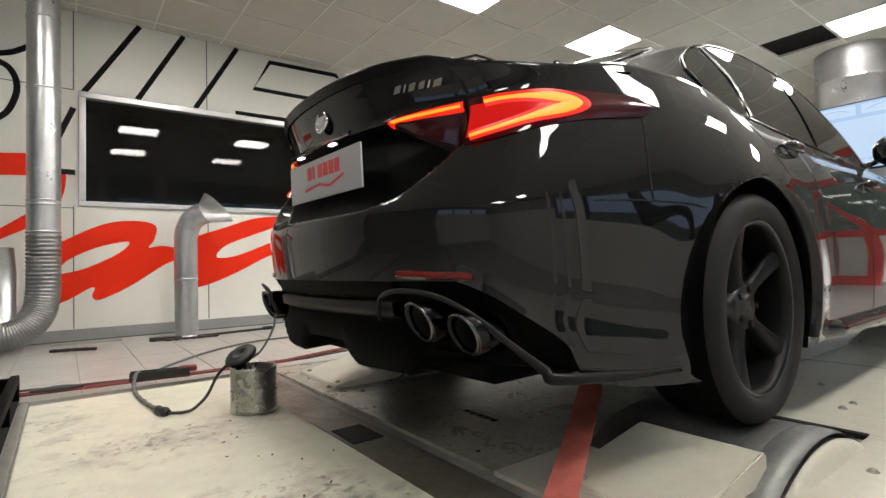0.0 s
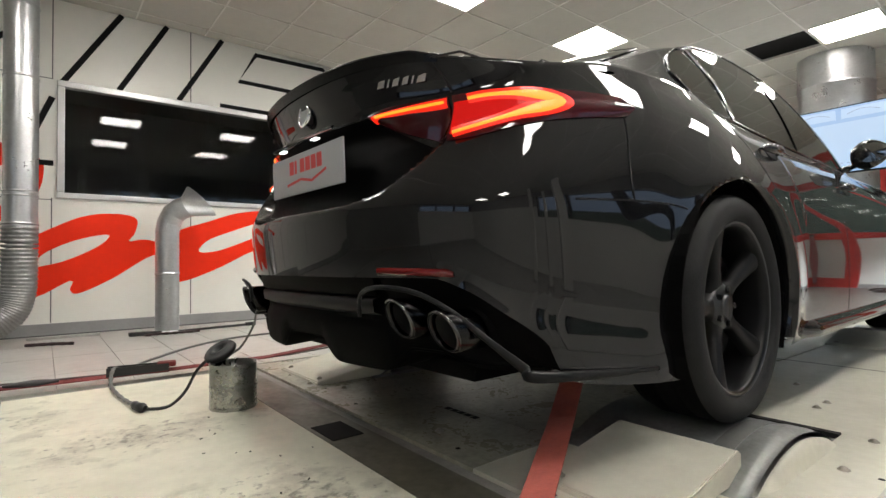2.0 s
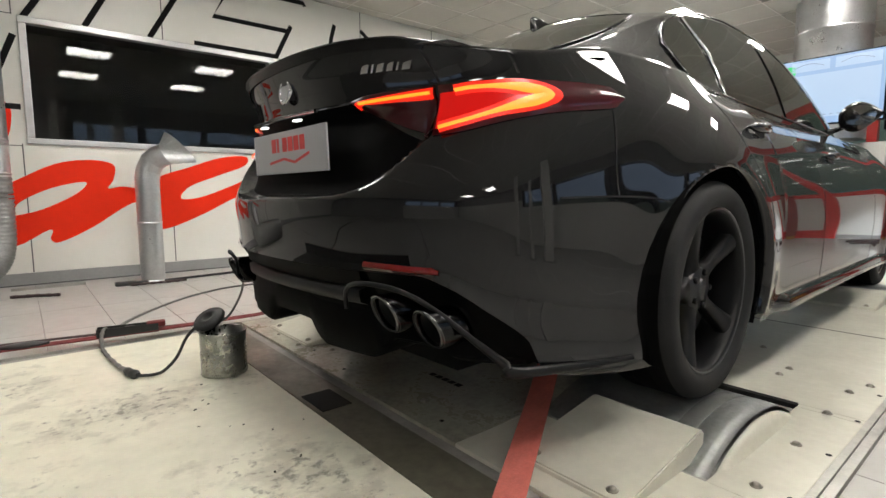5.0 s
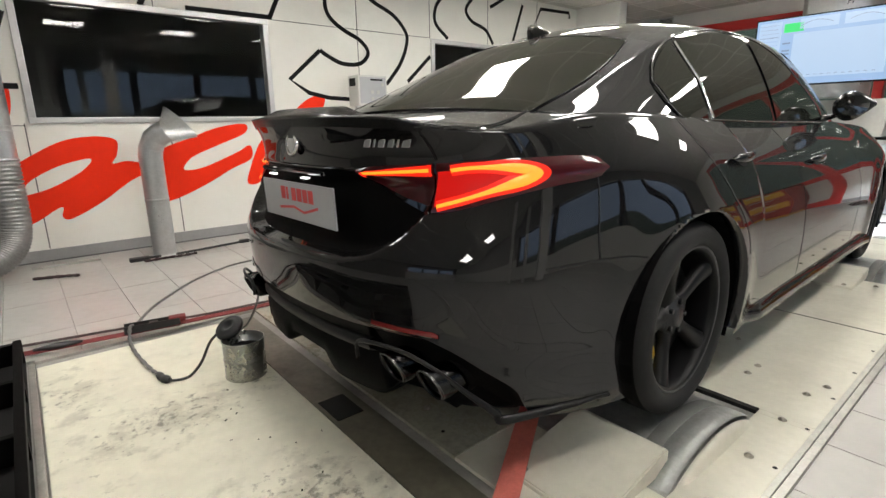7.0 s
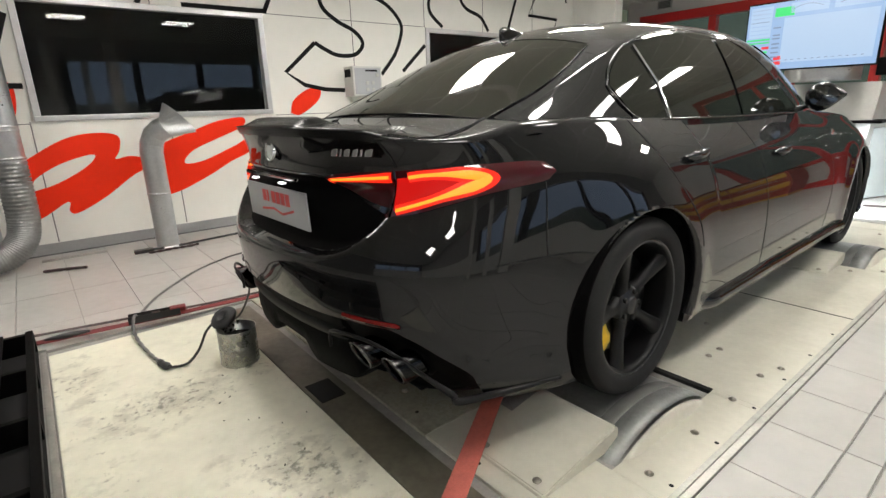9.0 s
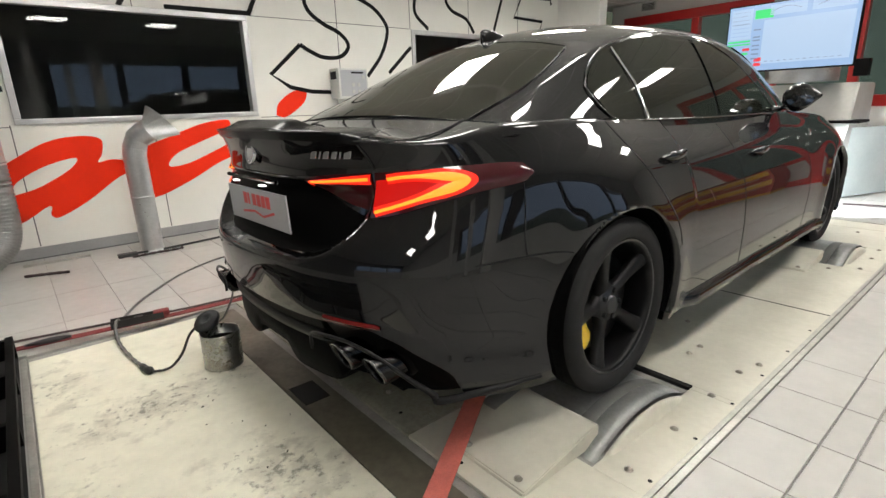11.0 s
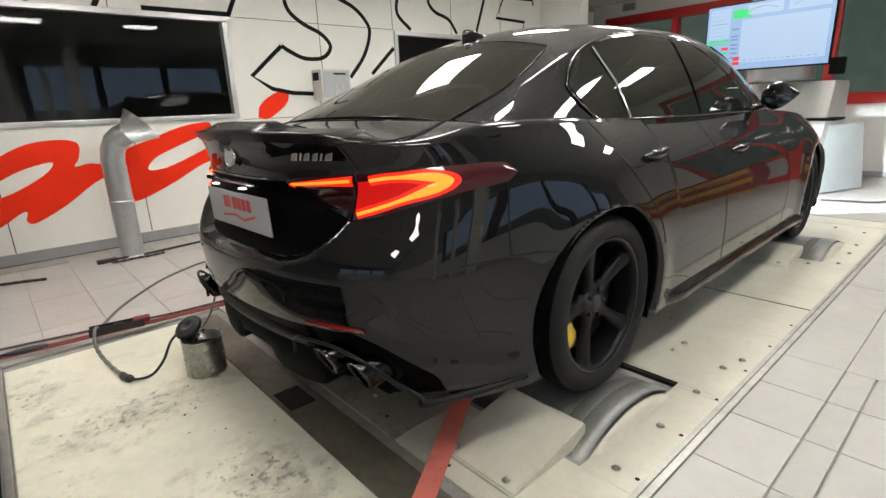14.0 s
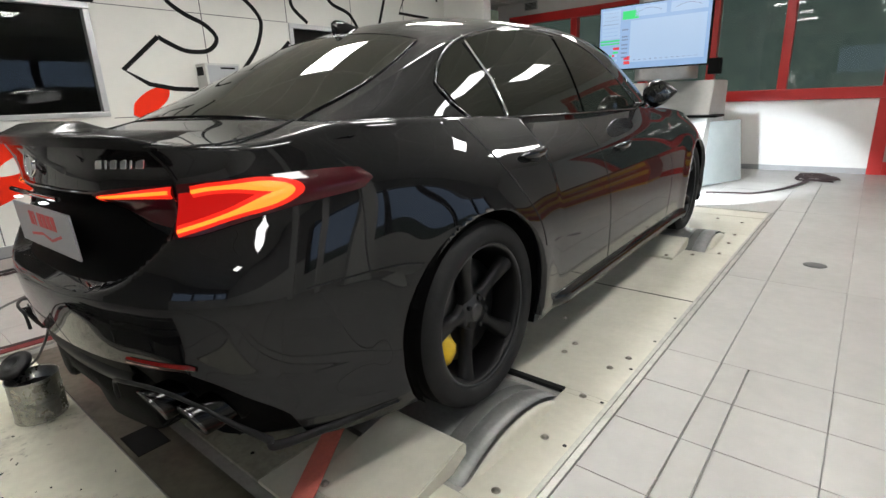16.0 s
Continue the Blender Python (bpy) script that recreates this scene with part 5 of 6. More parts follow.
            for k in range(25):
                a = radians(-30 + 60 * k / 24)
                yy, zz = y + 0.585 * math.sin(a), -0.53 + 0.585 * math.cos(a)
                rows.append([Vector((s * 1.047, yy, max(zz, -.03))), Vector((s * 1.057, yy, max(zz, -.03) + .002)), Vector((s * 1.064, yy, -0.002 + max(0, zz) * .55)), Vector((s * 1.075, yy, -0.004))])
            grid(bm, rows)
            bmesh.ops.recalc_face_normals(bm, faces=bm.faces)
            part("roller_guard", bm, M_CREAM2, bed, "cream painted drum guard", True)
            bm = bmesh.new()
            box(bm, s * 0.53 - .004, y - .33, -.03, s * 0.53 + .004, y + .33, .01)
            part("opening_edge", bm, M_GREYSTEEL, bed)
    # worn print on the plate, too worn to read
    for k in range(5):
        part("printed_bar", boxes((.06 + .036 * k, -.385, .0002, .088 + .036 * k, -.360, .0012)), M_HOLE, bed)
    # wedge covers before each drum
    for x, y, w in ((0.835, -0.40, 0.32), (-0.78, -0.40, 0.43), (0.72, 2.40, 0.40), (-0.72, 2.40, 0.40)):
        bm = bmesh.new()
        prof = [(-0.19, 0.0), (-0.185, 0.012), (0.17, 0.072), (0.19, 0.066), (0.19, 0.0)]
        rows = [[Vector((x + w / 2 * sx, y + a, b)) for a, b in prof] for sx in (-1, 1)]
        vv = grid(bm, rows)
        bm.faces.new(vv[0])
        bm.faces.new(vv[1][::-1])
        bmesh.ops.recalc_face_normals(bm, faces=bm.faces)
        bmesh.ops.bevel(bm, geom=list(bm.edges), offset=0.004, segments=2, affect="EDGES")
        part("wedge_cover", bm, M_CREAM2, bed, "cream folded steel wedge cover")
        for bx in (x - w / 2 + .05, x + w / 2 - .05):
            o = new("bolt", me)
            o.parent = bed
            o.location = (bx, y - .155, 0.018)
    return bed


build_bed()


# ---- exhaust extraction, ducts, loose things ----
def build_floor_duct():
    d = thing("exhaust_duct", pose(-2.99, -0.755, 0), "galvanised floor exhaust duct with an elbow and a pointed cone end", "duct")
    bm = bmesh.new()
    r = 0.085
    prof = [(r + .004, 0), (r + .004, .02), (r, .022), (r, .026), (r, .03), (r, .452), (r, .456), (r, .46), (r + .004, .462), (r + .004, .475), (r, .477), (r, .481), (r, .486), (r, .792), (r, .80)]
    lathe(bm, prof, 32)
    part("pipe", bm, M_GALV, d, "dull galvanised pipe", True)
    bm = bmesh.new()
    rows = []
    pts = [((0, 0, .80), 0), ((.0, .012, .87), 18), ((.02, .04, .94), 38), ((.05, .085, .98), 55), ((.075, .13, 1.0), 62)]
    for (p, a) in pts:
        m = Matrix.Translation(p) @ Matrix.Rotation(radians(-30), 4, "Z") @ Matrix.Rotation(radians(-a), 4, "X")
        rows.append([m @ Vector((r * 1.02 * math.cos(t), r * 1.02 * math.sin(t), 0)) for t in np.linspace(0, 2 * math.pi, 33)[:-1]])
    grid(bm, rows, close_v=True)
    part("elbow", bm, M_GALV, d, "segmented elbow")
    bm = bmesh.new()
    ring = rows[-1]
    front = []
    n = len(ring)
    tip, low = Vector((-.13, .17, 1.19)), Vector((-.02, .36, .945))
    centre = (tip + low) / 2
    ax, ay = (tip - low) / 2, Vector((.09, .02, -.01))
    for p in ring:
        off = p - sum(ring, Vector()) / n
        ang = math.atan2(off.dot(ay.normalized()), off.dot(ax.normalized()))
        front.append(centre + ax * math.cos(ang) + ay * math.sin(ang))
    grid(bm, [ring, front], close_v=True)
    part("cone", bm, M_GALV, d, "slanted galvanised cone mouth")
    return d


build_floor_duct()


def build_wall_pipe():
    d = thing("extraction_pipe", pose(-3.0, -1.655, 0), "tall galvanised extraction pipe with a ribbed flexible hose at its foot", "duct")
    bm = bmesh.new()
    r = 0.098
    prof = [(r, .80)]
    for z in (.83, 1.02, 1.05, 1.84, 2.34):
        prof += [(r, z - .014), (r, z - .010), (r, z - .006), (r + .005, z - .003), (r + .005, z + .003), (r, z + .006), (r, z + .010), (r, z + .014)]
    prof.append((r, ZC))
    lathe(bm, prof, 36)
    part("pipe", bm, M_GALV, d, "shiny galvanised pipe", True)
    bm = bmesh.new()
    line = smooth_line([(0, 0, .83), (0, 0, .60), (0.0, -.005, .38), (.01, -.04, .24), (.03, -.14, .145), (.05, -.30, .12), (.06, -.55, .12), (.05, -.9, .12)], 24)
    rad = [r * (1.02 + .045 * math.sin(i * 2.1)) for i in range(len(line))]
    tube(bm, line, rad, 28)
    part("flexible_hose", bm, M_FLEX, d, "dark ribbed flexible hose", True)
    bm = bmesh.new()
    tube(bm, [(0.0, -.22, .02), (0.0, -.22, .55), (.0, -.22, .72)], [.075, .075, .06], 24)
    part("side_pipe", bm, M_GALV, d, "short galvanised pipe", True)
    bm = bmesh.new()
    box(bm, -.46, -.02, .83, .0, .02, .86)
    box(bm, -.46, -.02, 2.36, .0, .02, 2.39)
    part("bracket", bm, M_GALV, d)
    return d


build_wall_pipe()


def build_can():
    d = thing("tin_can", pose(-0.475, -0.965, 0.0), "dented round tin can standing on the cream plate", "can")
    r, h = .083, .165
    bm = bmesh.new()
    lathe(bm, [(r - .002, .004), (r - .002, h), (r, h + .001), (r + .0025, h), (r + .001, h - .006), (r, h - .01), (r, h - .016), (r, .092), (r, .087), (r + .0015, .084), (r + .0015, .078), (r, .075), (r, .07), (r, .018), (r, .01), (r + .002, .004), (r, 0), (0, 0)], 44)
    part("wall", bm, M_TIN, d, "galvanised tin wall with a row of rivets", True)
    # black disc inside the can, in place of its inner shade
    bm = bmesh.new()
    lathe(bm, [(0, .118), (r - .004, .118), (r - .003, .112)], 36)
    part("shade_disc", bm, M_HOLE, d, "black disc standing in for the shade inside the can")
    bm = bmesh.new()
    lathe(bm, [(0, .0), (.004, .0), (.0035, .002), (0, .003)], 8)
    me = bpy.data.meshes.new("rivet")
    bm.to_mesh(me)
    bm.free()
    me.materials.append(M_BOLT)
    for k in range(9):
        o = new("rivet", me)
        a = radians(-62)
        o.parent = d
        o.matrix_basis = pose(r * math.cos(a), r * math.sin(a), .015 + k * .016) @ Matrix.Rotation(a, 4, "Z") @ Matrix.Rotation(radians(90), 4, "Y")
    return d


build_can()


def build_lead():
    d = thing("probe_lead", pose(0, 0, 0), "exhaust probe lead with round black cap on the tin can", "cable")
    bm = bmesh.new()
    m = pose(-.540, -.995, .200, 30, 14, 0)
    lathe(bm, [(0, .004), (.016, .006), (.020, .014), (.036, .016), (.040, .010), (.052, .012), (.060, .004), (.062, -.004), (.056, -.013), (.04, -.016), (0, -.016)], 36, m)
    part("cap", bm, M_CABLE, d, "round black rubber cap", True)
    bm = bmesh.new()
    tube(bm, smooth_line([(-.50, -.97, .19), (-.49, -.93, .22), (-.50, -.88, .30), (-.52, -.86, .385)], 8), .0045, 8)
    part("probe", bm, M_CABLEGREY, d, "", True)
    bm = bmesh.new()
    tube(bm, smooth_line([(-.60, -1.02, .17), (-.625, -1.06, .12), (-.62, -1.10, .05), (-.595, -1.15, .015), (-.585, -1.19, .010), (-.60, -1.235, .012)], 8), .006, 8)
    part("lead", bm, M_CABLE, d, "black lead", True)
    bm = bmesh.new()
    tube(bm, smooth_line([(-.60, -1.235, .014), (-.64, -1.255, .016), (-.69, -1.26, .016)], 6), [.010, .014, .018, .018, .017, .016, .014, .016, .016, .016, .015, .013, .011], 10)
    part("plug", bm, M_CABLE, d, "black plug", True)
    bm = bmesh.new()
    tube(bm, smooth_line([(-.69, -1.26, .014), (-.78, -1.275, .012), (-.97, -1.293, .012), (-1.12, -1.295, .02), (-1.21, -1.28, .06), (-1.26, -1.26, .065)], 8), [.0085 + .0022 * math.sin(i * 1.7) for i in range(41)], 8, flat=.7)
    part("sleeve", bm, M_CABLEGREY, d, "grey woven sleeve", True)
    bm = bmesh.new()
    tube(bm, smooth_line([(-1.25, -1.262, .06), (-1.42, -1.22, .012), (-1.66, -1.096, .008), (-1.88, -.93, .008), (-2.07, -.76, .008), (-2.22, -.56, .008), (-2.30, -.38, .008), (-2.32, -.05, .008), (-2.25, .4, .008)], 8), .007, 8)
    part("thin_hose", bm, M_CABLEGREY, d, "thin grey hose on the tiles", True)
    return d


build_lead()


def build_side_strap():
    d = thing("tie_down_strap", pose(0, 0, 0), "dark red ratchet tie-down strap stretched along the floor", "strap", "tie-down straps")
    bm = bmesh.new()
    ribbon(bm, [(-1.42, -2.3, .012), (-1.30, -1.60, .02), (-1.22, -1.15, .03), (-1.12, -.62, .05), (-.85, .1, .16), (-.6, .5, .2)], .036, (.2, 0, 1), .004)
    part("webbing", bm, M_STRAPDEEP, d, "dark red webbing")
    bm = bmesh.new()
    ribbon(bm, [(-1.55, -2.2, .012), (-1.42, -1.5, .012), (-1.30, -.9, .014), (-1.22, -.45, .03), (-.9, .3, .14)], .02, (.2, 0, 1), .003)
    part("webbing", bm, M_STRAPDARK, d, "second dark webbing")
    m = pose(-1.235, -1.17, .038, 0, 0, -10)
    bm = bmesh.new()
    for sx in (-1, 1):
        box(bm, sx * .026 - .003, -.13, -.012, sx * .026 + .003, .12, .030, .002, m)
    box(bm, -.026, -.02, .0, .026, .02, .024, .004, m)
    part("ratchet", bm, M_CABLE, d, "black steel ratchet")
    bm = bmesh.new()
    box(bm, -.028, .07, .012, .028, .15, .036, .008, m)
    part("ratchet_grip", bm, M_STRAPDEEP, d, "red grip")
    bm = bmesh.new()
    tube(bm, smooth_line([(-1.31, -1.66, .03), (-1.29, -1.56, .032), (-1.275, -1.47, .034)], 6), [.006, .008, .01, .012, .014, .015, .016, .015, .014, .012, .01, .008, .006], 8)
    part("hook", bm, M_RIMLIP, d, "dull steel hook", True)
    return d


build_side_strap()


def build_rear_strap():
    d = thing("tie_down_strap", pose(0, 0, 0), "red webbing tie-down strap pulling the car's tail to the bed", "strap", "tie-down straps")
    bm = bmesh.new()
    ribbon(bm, [(1.05, -1.14, -.005), (.875, -.83, .045), (.62, -.41, .10), (.48, -.16, .19)], .072, (.25, -.75, .75), .004)
    part("webbing", bm, M_STRAP, d, "faded red webbing")
    return d


build_rear_strap()


def build_rack():
    """Dark open steel box at the edge of the cream plate."""
    d = thing("steel_rack", pose(0, 0, 0), "black open steel rack at the edge of the cream plate", "rack")
    for z in (.0, .11):
        part("shelf", boxes((-1.24, -2.12, z, .62, -1.80, z + .012), bev=.003), M_BLACK, d)
    for x in (-1.24, -.80, -.35, .10, .55):
        part("rib", boxes((x, -2.12, .012, x + .03, -1.69, .11), bev=.003), M_BLACK, d)
    part("rail", boxes((-1.24, -1.72, .085, .62, -1.69, .118), bev=.003), M_BLACK, d)
    part("back", boxes((-1.24, -2.14, 0, .62, -2.12, .2)), M_HOLE, d)
    part("tray", boxes((-1.24, -2.12, .013, .62, -1.69, .016)), M_HOLE, d)
    part("edge_frame", boxes((-1.2, -1.686, -.01, .9, -1.662, .006), bev=.003), M_BRUSHED, d, "worn pale steel edge")
    return d


build_rack()


# ---- front of the room ----
def build_screen():
    X0, X1, Z0, Z1, Y = -0.615, 0.485, 1.345, 1.965, 4.46
    d = thing("wall_screen", pose(0, 0, 0), "large flat screen showing pale blue measuring graphs", "screen")
    part("housing", boxes((X0 - .012, Y, Z0 - .014, X1 + .012, Y + .045, Z1 + .012), bev=.005), M_BLACK, d, "thin black housing")
    scr = part("display", boxes((X0, Y - .003, Z0, X1, Y, Z1)), M_SCREEN, d, "pale blue lit display")

    def bar(u0, v0, u1, v1, m, nm):
        bm = boxes((X0 + u0 * (X1 - X0), Y - .0045, Z1 - v1 * (Z1 - Z0), X0 + u1 * (X1 - X0), Y - .003, Z1 - v0 * (Z1 - Z0)))
        part(nm, bm, m, scr)
    bar(.02, .04, .20, .50, M_SCREENLINE, "table_panel")
    bar(.34, .03, .62, .18, M_SCREENLINE, "gauge_panel")
    bar(.66, .03, .97, .18, M_SCREENLINE, "gauge_panel")
    bar(.30, .24, .97, .90, M_SCREENLINE, "graph_panel")
    bar(.22, .08, .37, .21, M_SCREENGREEN, "green_field")
    bar(.01, .52, .20, .545, M_SCREENGREEN, "green_row")
    bar(.01, .57, .20, .59, M_SCREENGREEN, "green_row")
    for k, m in enumerate((M_SCREENGREEN, M_SCREENLINE, M_SCREENDARK, M_SCREENGREEN, M_SCREENRED, M_SCREENLINE)):
        bar(.02 + .028 * k, .76, .042 + .028 * k, .79, m, "table_cell")
        bar(.02 + .028 * k, .84, .042 + .028 * k, .87, M_SCREENLINE if k % 2 else M_SCREENGREEN, "table_cell")
    for v in (.08, .14, .20, .26, .32, .38, .44):
        bar(.03, v, .18, v + .012, M_SCREENDARK if v < .3 else M_SCREEN, "text_row")
    for v in (.36, .47, .52, .60, .66, .73, .80):
        bar(.22, v, .28, v + .022, M_SCREENDARK, "text_row")
    bar(.14, .64, .20, .68, M_SCREENRED, "red_field")
    bar(.25, .80, .31, .86, M_SCREENRED, "red_field")
    bar(.25, .88, .31, .93, M_SCREENRED, "red_field")
    bar(.14, .71, .19, .74, M_SCREENGREEN, "green_field")
    for k in range(12):
        bar(.34 + k * .05, .86, .365 + k * .05, .872, M_SCREENDARK, "axis_mark")
    bm = bmesh.new()
    tube(bm, smooth_line([(X0 + (.36 + .02 * k) * (X1 - X0), Y - .005, Z1 - (.12 - .05 * math.sin(k / 11 * math.pi)) * (Z1 - Z0)) for k in range(12)], 3), .0025, 5)
    part("gauge_arc", bm, M_SCREENDARK, scr)
    bm = bmesh.new()
    tube(bm, smooth_line([(X0 + (.70 + .02 * k) * (X1 - X0), Y - .005, Z1 - (.12 - .05 * math.sin(k / 11 * math.pi)) * (Z1 - Z0)) for k in range(12)], 3), .0025, 5)
    part("gauge_arc", bm, M_SCREENDARK, scr)
    # ceiling mount
    bm = boxes((-.2, Y + .045, 1.5, .1, Y + .06, 1.8), (-.12, Y + .06, 1.55, -.02, 4.75, 1.65))
    part("mount", bm, M_BLACK, d, "black bracket to the duct")
    return d


build_screen()


def build_speaker():
    d = thing("small_speaker", pose(.548, 4.50, 1.24), "small black speaker box beside the screen", "speaker")
    bm = boxes((-.05, -.04, 0, .06, .06, .15), bev=.008)
    part("box", bm, M_BLACK, d)
    part("bracket", boxes((-.056, -.01, .11, -.05, .03, .15)), M_BLACK, d)
    return d


build_speaker()


def build_blower():
    d = thing("cooling_blower", pose(0, 5.25, 0), "grey sheet metal cooling blower cabinet with slanted panels", "blower")
    bm = bmesh.new()
    prof = [(-.30, 0), (-.30, .55), (-.12, .82), (.02, 1.20), (.70, 1.20), (.70, 0)]
    rows = [[Vector((x, a, b)) for a, b in prof] for x in (-.72, .40)]
    vv = grid(bm, rows, close_v=True)
    bm.faces.new(vv[0])
    bm.faces.new(vv[1][::-1])
    bmesh.ops.recalc_face_normals(bm, faces=bm.faces)
    bmesh.ops.bevel(bm, geom=list(bm.edges), offset=.012, segments=2, affect="EDGES")
    part("cabinet", bm, M_CABINET, d, "pale grey cabinet")
    bm = bmesh.new()
    vs = [Vector((.06, -.28, .02)), Vector((.40, .62, .02)), Vector((.33, .55, .74)), Vector((.05, -.16, .74))]
    rows = [[v + Vector((.28, 0, 0)) for v in vs], [v + Vector((.265, .012, 0)) for v in vs]]
    vv = grid(bm, rows, close_v=True)
    bm.faces.new(vv[0])
    bm.faces.new(vv[1][::-1])
    bmesh.ops.recalc_face_normals(bm, faces=bm.faces)
    part("side_panel", bm, M_TINTPANEL, d, "slanted panel, greenish from headlamp light put into its colour")
    part("shelf", boxes((-.0, -.32, .80, .52, .10, .825), bev=.004), M_BLACK, d, "dark narrow shelf")
    return d


build_blower()


def build_big_duct():
    d = thing("ceiling_duct", pose(-.07, 5.05, 0), "large shiny galvanised round duct below the ceiling", "duct")
    bm = bmesh.new()
    r = .33
    lathe(bm, [(r, 1.22), (r, 1.6), (r + .008, 1.605), (r + .008, 1.625), (r, 1.63), (r, 2.30), (r + .008, 2.305), (r + .008, 2.325), (r, 2.33), (r, ZC + .002)], 48)
    part("pipe", bm, M_GALV, d, "", True)
    return d


build_big_duct()


def build_meter_box():
    d = thing("wall_meter_box", pose(W, 1.48, 1.22), "pale grey gas analyser box on the wall", "meter box")
    part("case", boxes((0.0, -.17, 0, .20, .19, .31), bev=.008), M_GREYBOX, d)
    part("front_panel", boxes((.20, -.15, .02, .206, .17, .29), bev=.002), M_GREYEDPLATE, d)
    for y, z in ((-.02, .05), (.05, .05), (-.02, .12), (.05, .12), (.11, .20)):
        part("switch", boxes((.206, y, z, .214, y + .035, z + .035), bev=.002), M_CABINET, d)
    part("printed_bar", boxes((.206, -.02, .255, .2075, .13, .272)), M_BLACKLINE, d)
    part("side_opening", boxes((.03, -.175, .20, .15, -.17, .28)), M_HOLE, d, "dark side opening")
    part("bracket", boxes((0.0, -.1, -.06, .03, .1, 0)), M_GREYBOX, d)
    return d


build_meter_box()


def build_small_front_things():
    v = thing("wall_vent", pose(-3.05, YF - .03, 2.50), "small grey ventilation grille high on the wall", "vent")
    part("frame", boxes((0, 0, 0, .24, .03, .13), bev=.004), M_CABINET, v)
    for k in range(5):
        part("slat", boxes((.02, -.006, .018 + k * .02, .22, 0, .026 + k * .02)), M_BLACK, v)
    s = thing("loose_strap", pose(0, 0, 0), "dark tie-down strap lying in a heap on the tiles", "strap", "tie-down straps")
    bm = bmesh.new()
    ribbon(bm, smooth_line([(.52, 4.85, .006), (.75, 4.90, .012), (.95, 5.0, .006), (1.15, 5.35, .008), (1.28, 5.75, .012), (1.36, 6.1, .02)], 6), .05, (0, 0, 1), .006)
    part("webbing", bm, M_STRAPDARK, s)
    for k in range(4):
        bm = bmesh.new()
        pts = [(1.42 + (.17 - .01 * k) * math.cos(a + k) * 1.2, 6.25 + .16 * math.sin(a * 1.0 + k * .7), .012 + .014 * k + .008 * math.sin(3 * a)) for a in np.linspace(0, 5.6, 16)]
        ribbon(bm, pts, .045, (0.1, -.3, 1), .006)
        part("coil", bm, M_STRAPDARK, s)
    g = thing("floor_drain", pose(1.68, 2.56, 0), "small round metal floor drain", "drain")
    bm = bmesh.new()
    lathe(bm, [(0, .004), (.05, .004), (.062, .002), (.066, -.002)], 24)
    part("lid", bm, M_DRAIN, g, "", True)
    g = thing("floor_cable", pose(0, 0, 0), "short black cable and clamp on the tiles by the wall", "cable")
    bm = bmesh.new()
    tube(bm, smooth_line([(-2.95, -1.0, .012), (-2.92, -.86, .02), (-2.94, -.70, .012), (-2.98, -.40, .012), (-3.02, -.12, .012)], 6), .010, 8)
    part("cord", bm, M_CABLE, g, "", True)
    bm = bmesh.new()
    tube(bm, smooth_line([(-2.86, -.93, .010), (-2.84, -.84, .016), (-2.87, -.74, .010), (-2.84, -.66, .014), (-2.88, -.55, .008)], 6), [.012 + .007 * math.sin(i * 2.3) ** 2 for i in range(25)], 8, flat=.6)
    part("rag", bm, M_STRAPDARK, g, "twisted dirty brown rag", True)
    bm = bmesh.new()
    tube(bm, smooth_line([(-2.86, -1.62, .010), (-2.80, -1.48, .014), (-2.76, -1.36, .010)], 6), [.009 + .004 * math.sin(i * 1.9) ** 2 for i in range(13)], 8)
    part("cord_end", bm, M_STRAPDARK, g, "short end of dark cord", True)
    part("clamp", boxes((-2.97, -1.02, .0, -2.91, -.88, .03), bev=.006), M_CABLE, g)
    part("clamp", boxes((-3.05, -.14, 0, -3.0, -.06, .03), bev=.006), M_CABLE, g)
    g = thing("floor_bar", pose(0, 0, 0), "thin bright metal bar on the floor by the wall", "metal bar")
    part("bar", boxes((-3.22, -1.62, 0, -3.19, -1.18, .02), bev=.003), M_BRUSHED, g)


build_small_front_things()


def build_debris():
    """Small dark crumbs and metal chips on the cream plate."""
    rnd = random.Random(11)
    bm = bmesh.new()
    spots = [(-.30, -1.10), (-.22, -1.18), (.02, -1.08), (.08, -1.02), (-.05, -1.22), (.42, -1.0), (.50, -.95), (.36, -1.12), (.60, -.98)]
    for k in range(13):
        cx, cy = spots[k % len(spots)]
        x, y = cx + rnd.gauss(0, .07), cy + rnd.gauss(0, .07)
        if not (-1.1 < x < .84 and -1.6 < y < -.88):
            continue
        w, l, h = rnd.uniform(.001, .003), rnd.uniform(.002, .007), rnd.uniform(.001, .002)
        box(bm, -w, -l, 0, w, l, h, m=pose(x, y, .0003, 0, 0, rnd.uniform(0, 180)))
    tagged(link_mesh("debris", bm, M_HOLE), "small dark crumbs on the cream plate", "debris", kind="stuff")


build_debris()


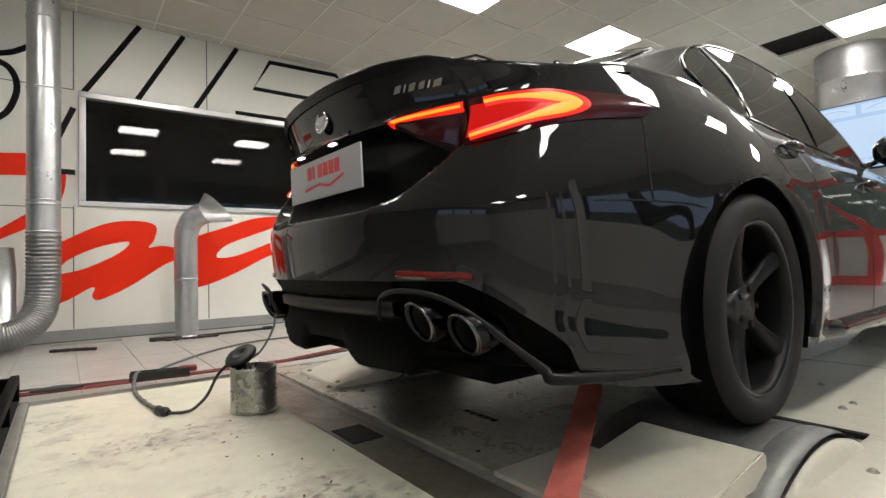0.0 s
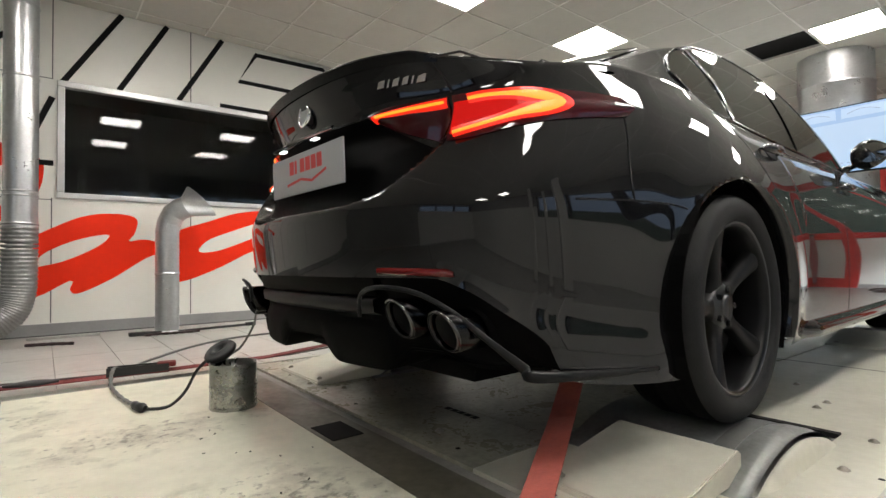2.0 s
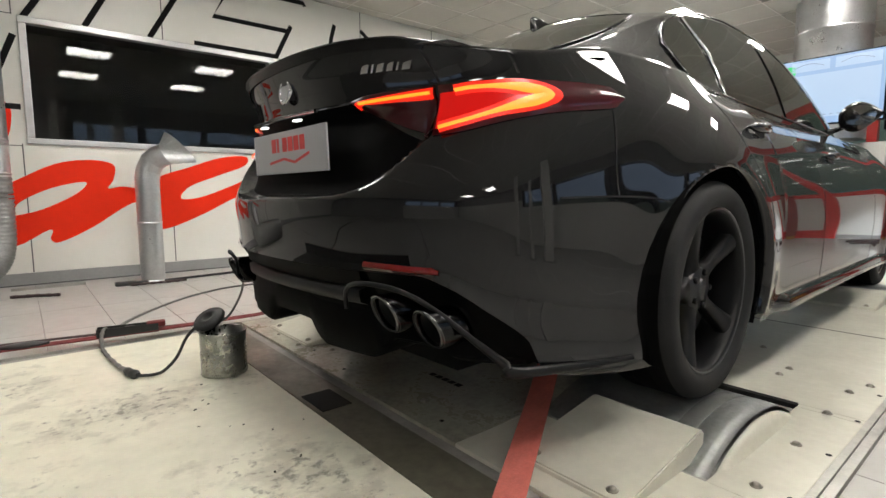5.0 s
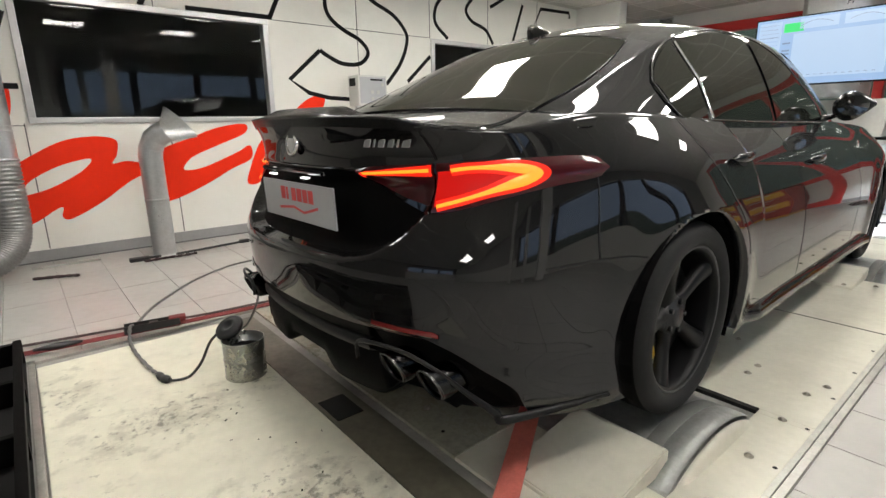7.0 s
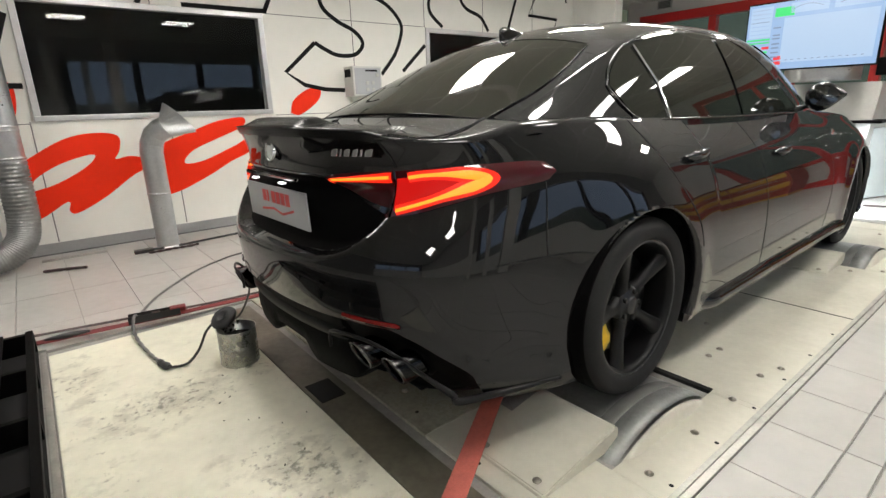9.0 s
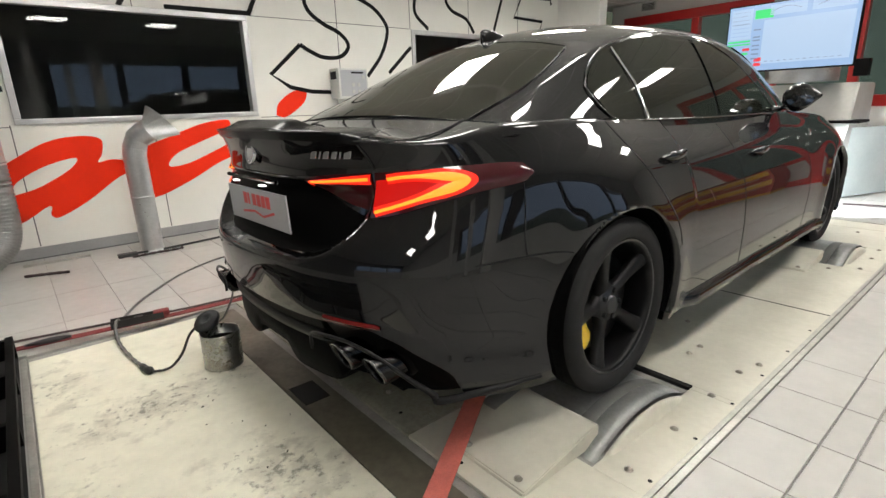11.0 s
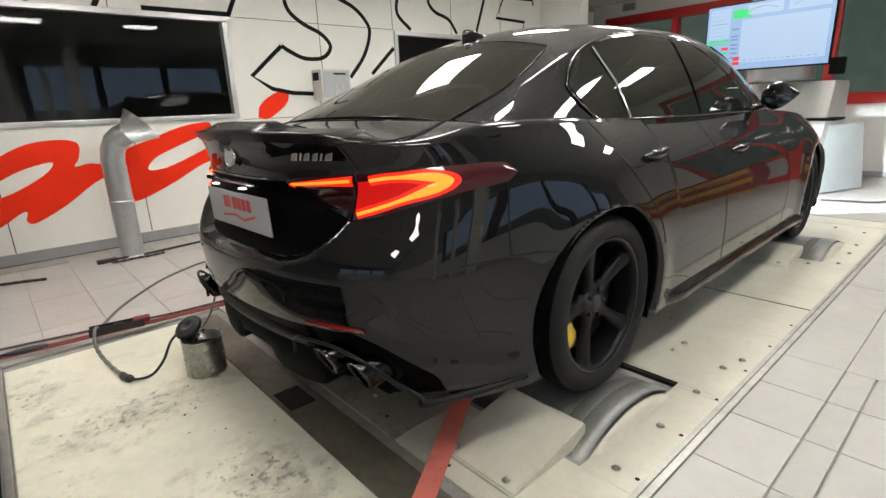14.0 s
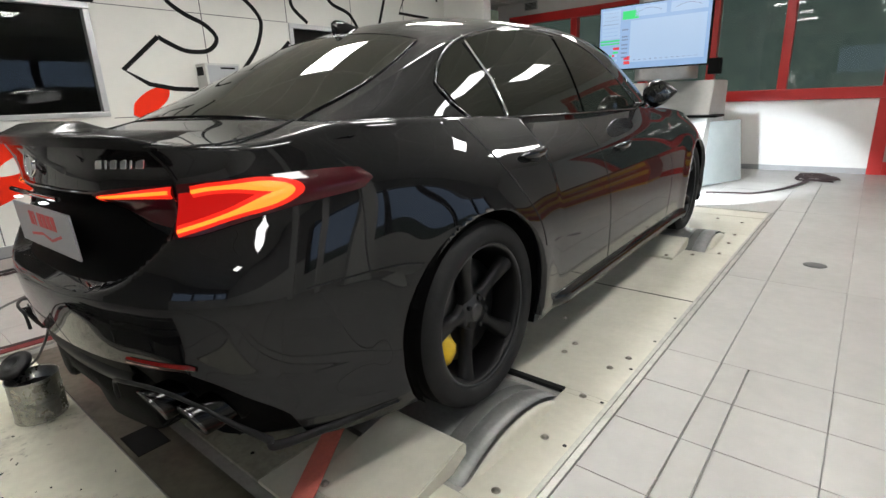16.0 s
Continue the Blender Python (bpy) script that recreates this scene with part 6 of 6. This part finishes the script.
def build_reflected_cabinet():
    # out of view; added to give the car's flank red and yellow reflections
    d = thing("tool_cabinet", pose(2.24, 6.25, 0), "unseen red cabinet with yellow drawers by the front wall, added for the car's reflections", "cabinet")
    part("body", boxes((0, .02, .06, 2.0, .68, 1.0), bev=.008), M_CABINETRED, d, "dark red steel body")
    part("base", boxes((.01, .04, 0, 1.99, .66, .06)), M_DRAWER, d, "yellow base")
    part("top", boxes((-.01, .0, 1.0, 2.01, .70, 1.03), bev=.006), M_BLACK, d, "black rubber top")
    for i in range(3):
        for z0, z1 in ((.10, .36), (.38, .60), (.62, .78), (.80, .96)):
            x0 = .03 + i * .655
            dr = part("drawer", boxes((x0, .0, z0, x0 + .63, .02, z1), bev=.004), M_DRAWER if z0 in (.38, .80) else M_CABINETRED, d)
            part("handle", boxes((x0 + .12, -.018, z1 - .035, x0 + .51, .0, z1 - .02), bev=.003), M_ALU, dr, "metal pull")
    return d


build_reflected_cabinet()


def build_posts():
    """White painted steel posts along the window side."""
    for y, w, h in ((-0.94, .07, 2.45), (-0.38, .05, 2.1), (0.08, .10, 2.45)):
        d = thing("steel_post", pose(3.5, y, 0), "white painted square steel post on a floor plate", "post", "steel posts")
        part("shaft", boxes((-w, -w, .012, w, w, h), bev=.008), M_FRONTWALL, d)
        part("foot_plate", boxes((-w - .05, -w - .05, 0, w + .05, w + .05, .012), bev=.003), M_GREYSTEEL, d, "grey steel foot plate")
        for bx in (-1, 1):
            for by in (-1, 1):
                bm = bmesh.new()
                lathe(bm, [(0, .02), (.009, .02), (.011, .016), (.011, .012)], 8, pose(bx * (w + .03), by * (w + .03), 0))
                part("anchor_bolt", bm, M_BOLT, d)


build_posts()


# ---- floor tiles ----
def build_tiles():
    def tile_mesh(w, h):
        bm = boxes((-w / 2, -h / 2, -0.012, w / 2, h / 2, 0.0))
        top = [f for f in bm.faces if f.normal.z > .9]
        bmesh.ops.inset_region(bm, faces=top, thickness=.0025, depth=.0)
        for v in bm.verts:
            if v.co.z > -.001 and (abs(abs(v.co.x) - w / 2) < 1e-5 or abs(abs(v.co.y) - h / 2) < 1e-5):
                v.co.z -= .0015
        me = bpy.data.meshes.new("tile")
        bm.to_mesh(me)
        bm.free()
        me.materials.append(M_TILE)
        return me

    def lay(xs, ys, gap=.003):
        cache = {}
        for i in range(len(xs) - 1):
            for j in range(len(ys) - 1):
                w, h = round(xs[i + 1] - xs[i] - gap, 4), round(ys[j + 1] - ys[j] - gap, 4)
                if (w, h) not in cache:
                    cache[(w, h)] = tile_mesh(w, h)
                o = new("tile", cache[(w, h)])
                o.parent = FLOOR
                o.location = ((xs[i] + xs[i + 1]) / 2, (ys[j] + ys[j + 1]) / 2, random.uniform(-.0006, .0004))

    ry = [-2.12, -1.82, -1.52, -1.22, -.92, -.62, -.325, -.022, .295, .60, .905]
    lay([1.270, 1.487], ry)
    lay([1.491, 1.585], ry)
    lay([1.589, 1.862, 2.16, 2.46, 2.76, 3.06], ry)
    ry2 = [.905, 2.09, 4.22, 6.99]
    lay([1.270, 1.486], ry2, .0015)
    lay([1.488, 1.86, 3.11], ry2, .0015)
    # wider slabs elsewhere
    bm = bmesh.new()

    def fill(xs, ys):
        for i in range(len(xs) - 1):
            for j in range(len(ys) - 1):
                box(bm, xs[i] + .002, ys[j] + .002, -.012, xs[i + 1] - .002, ys[j + 1] - .002, -.0003)
    fill([1.270, 1.85, 2.45, 3.06, 3.66, 4.26, 4.6], [-6, -5.4, -4.8, -4.2, -3.6, -3.0, -2.4, -2.12])
    fill([3.06, 3.66, 4.26, 4.6], [-2.12, -1.52, -.92, -.32, .28, .88])
    fill([3.11, 3.66, 4.26, 4.6], [.885, 1.5, 2.1, 2.7, 3.3, 3.9, 4.5, 5.1, 5.7, 6.3, 6.99])
    fill([-1.2, -.6, 0, .6, 1.2], [-6, -5.4, -4.8, -4.2, -3.6, -3.0, -2.4, -1.8, -1.67])
    fill([-3.44, -2.85, -2.25, -1.65, -1.256], [-6, -5.4, -4.8, -4.2, -3.6, -3.0, -2.4])
    fill([-1.256, -.6, 0, .6, 1.270], [4.08, 4.68, 5.28, 5.88, 6.48, 6.99])
    fill([-2.7, -2.1, -1.6, -1.256], [5.46, 6.0, 6.5, 6.99])
    tagged(link_mesh("tile_field", bm, M_TILE), kind="stuff")
    bpy.data.objects["tile_field"].parent = FLOOR
    ly = [-2.4, -2.08, -1.78, -1.48, -1.185, -.885, -.585, -.285, .015, .315, .615, .915, 1.215]
    lay([-3.43, -2.83, -2.23, -1.63, -1.256], ly)
    ly = [1.215, 1.8, 2.4, 3.0, 3.6, 4.2, 4.8, 5.26]
    lay([-3.43, -2.83, -2.23, -1.63, -1.256], ly)


build_tiles()
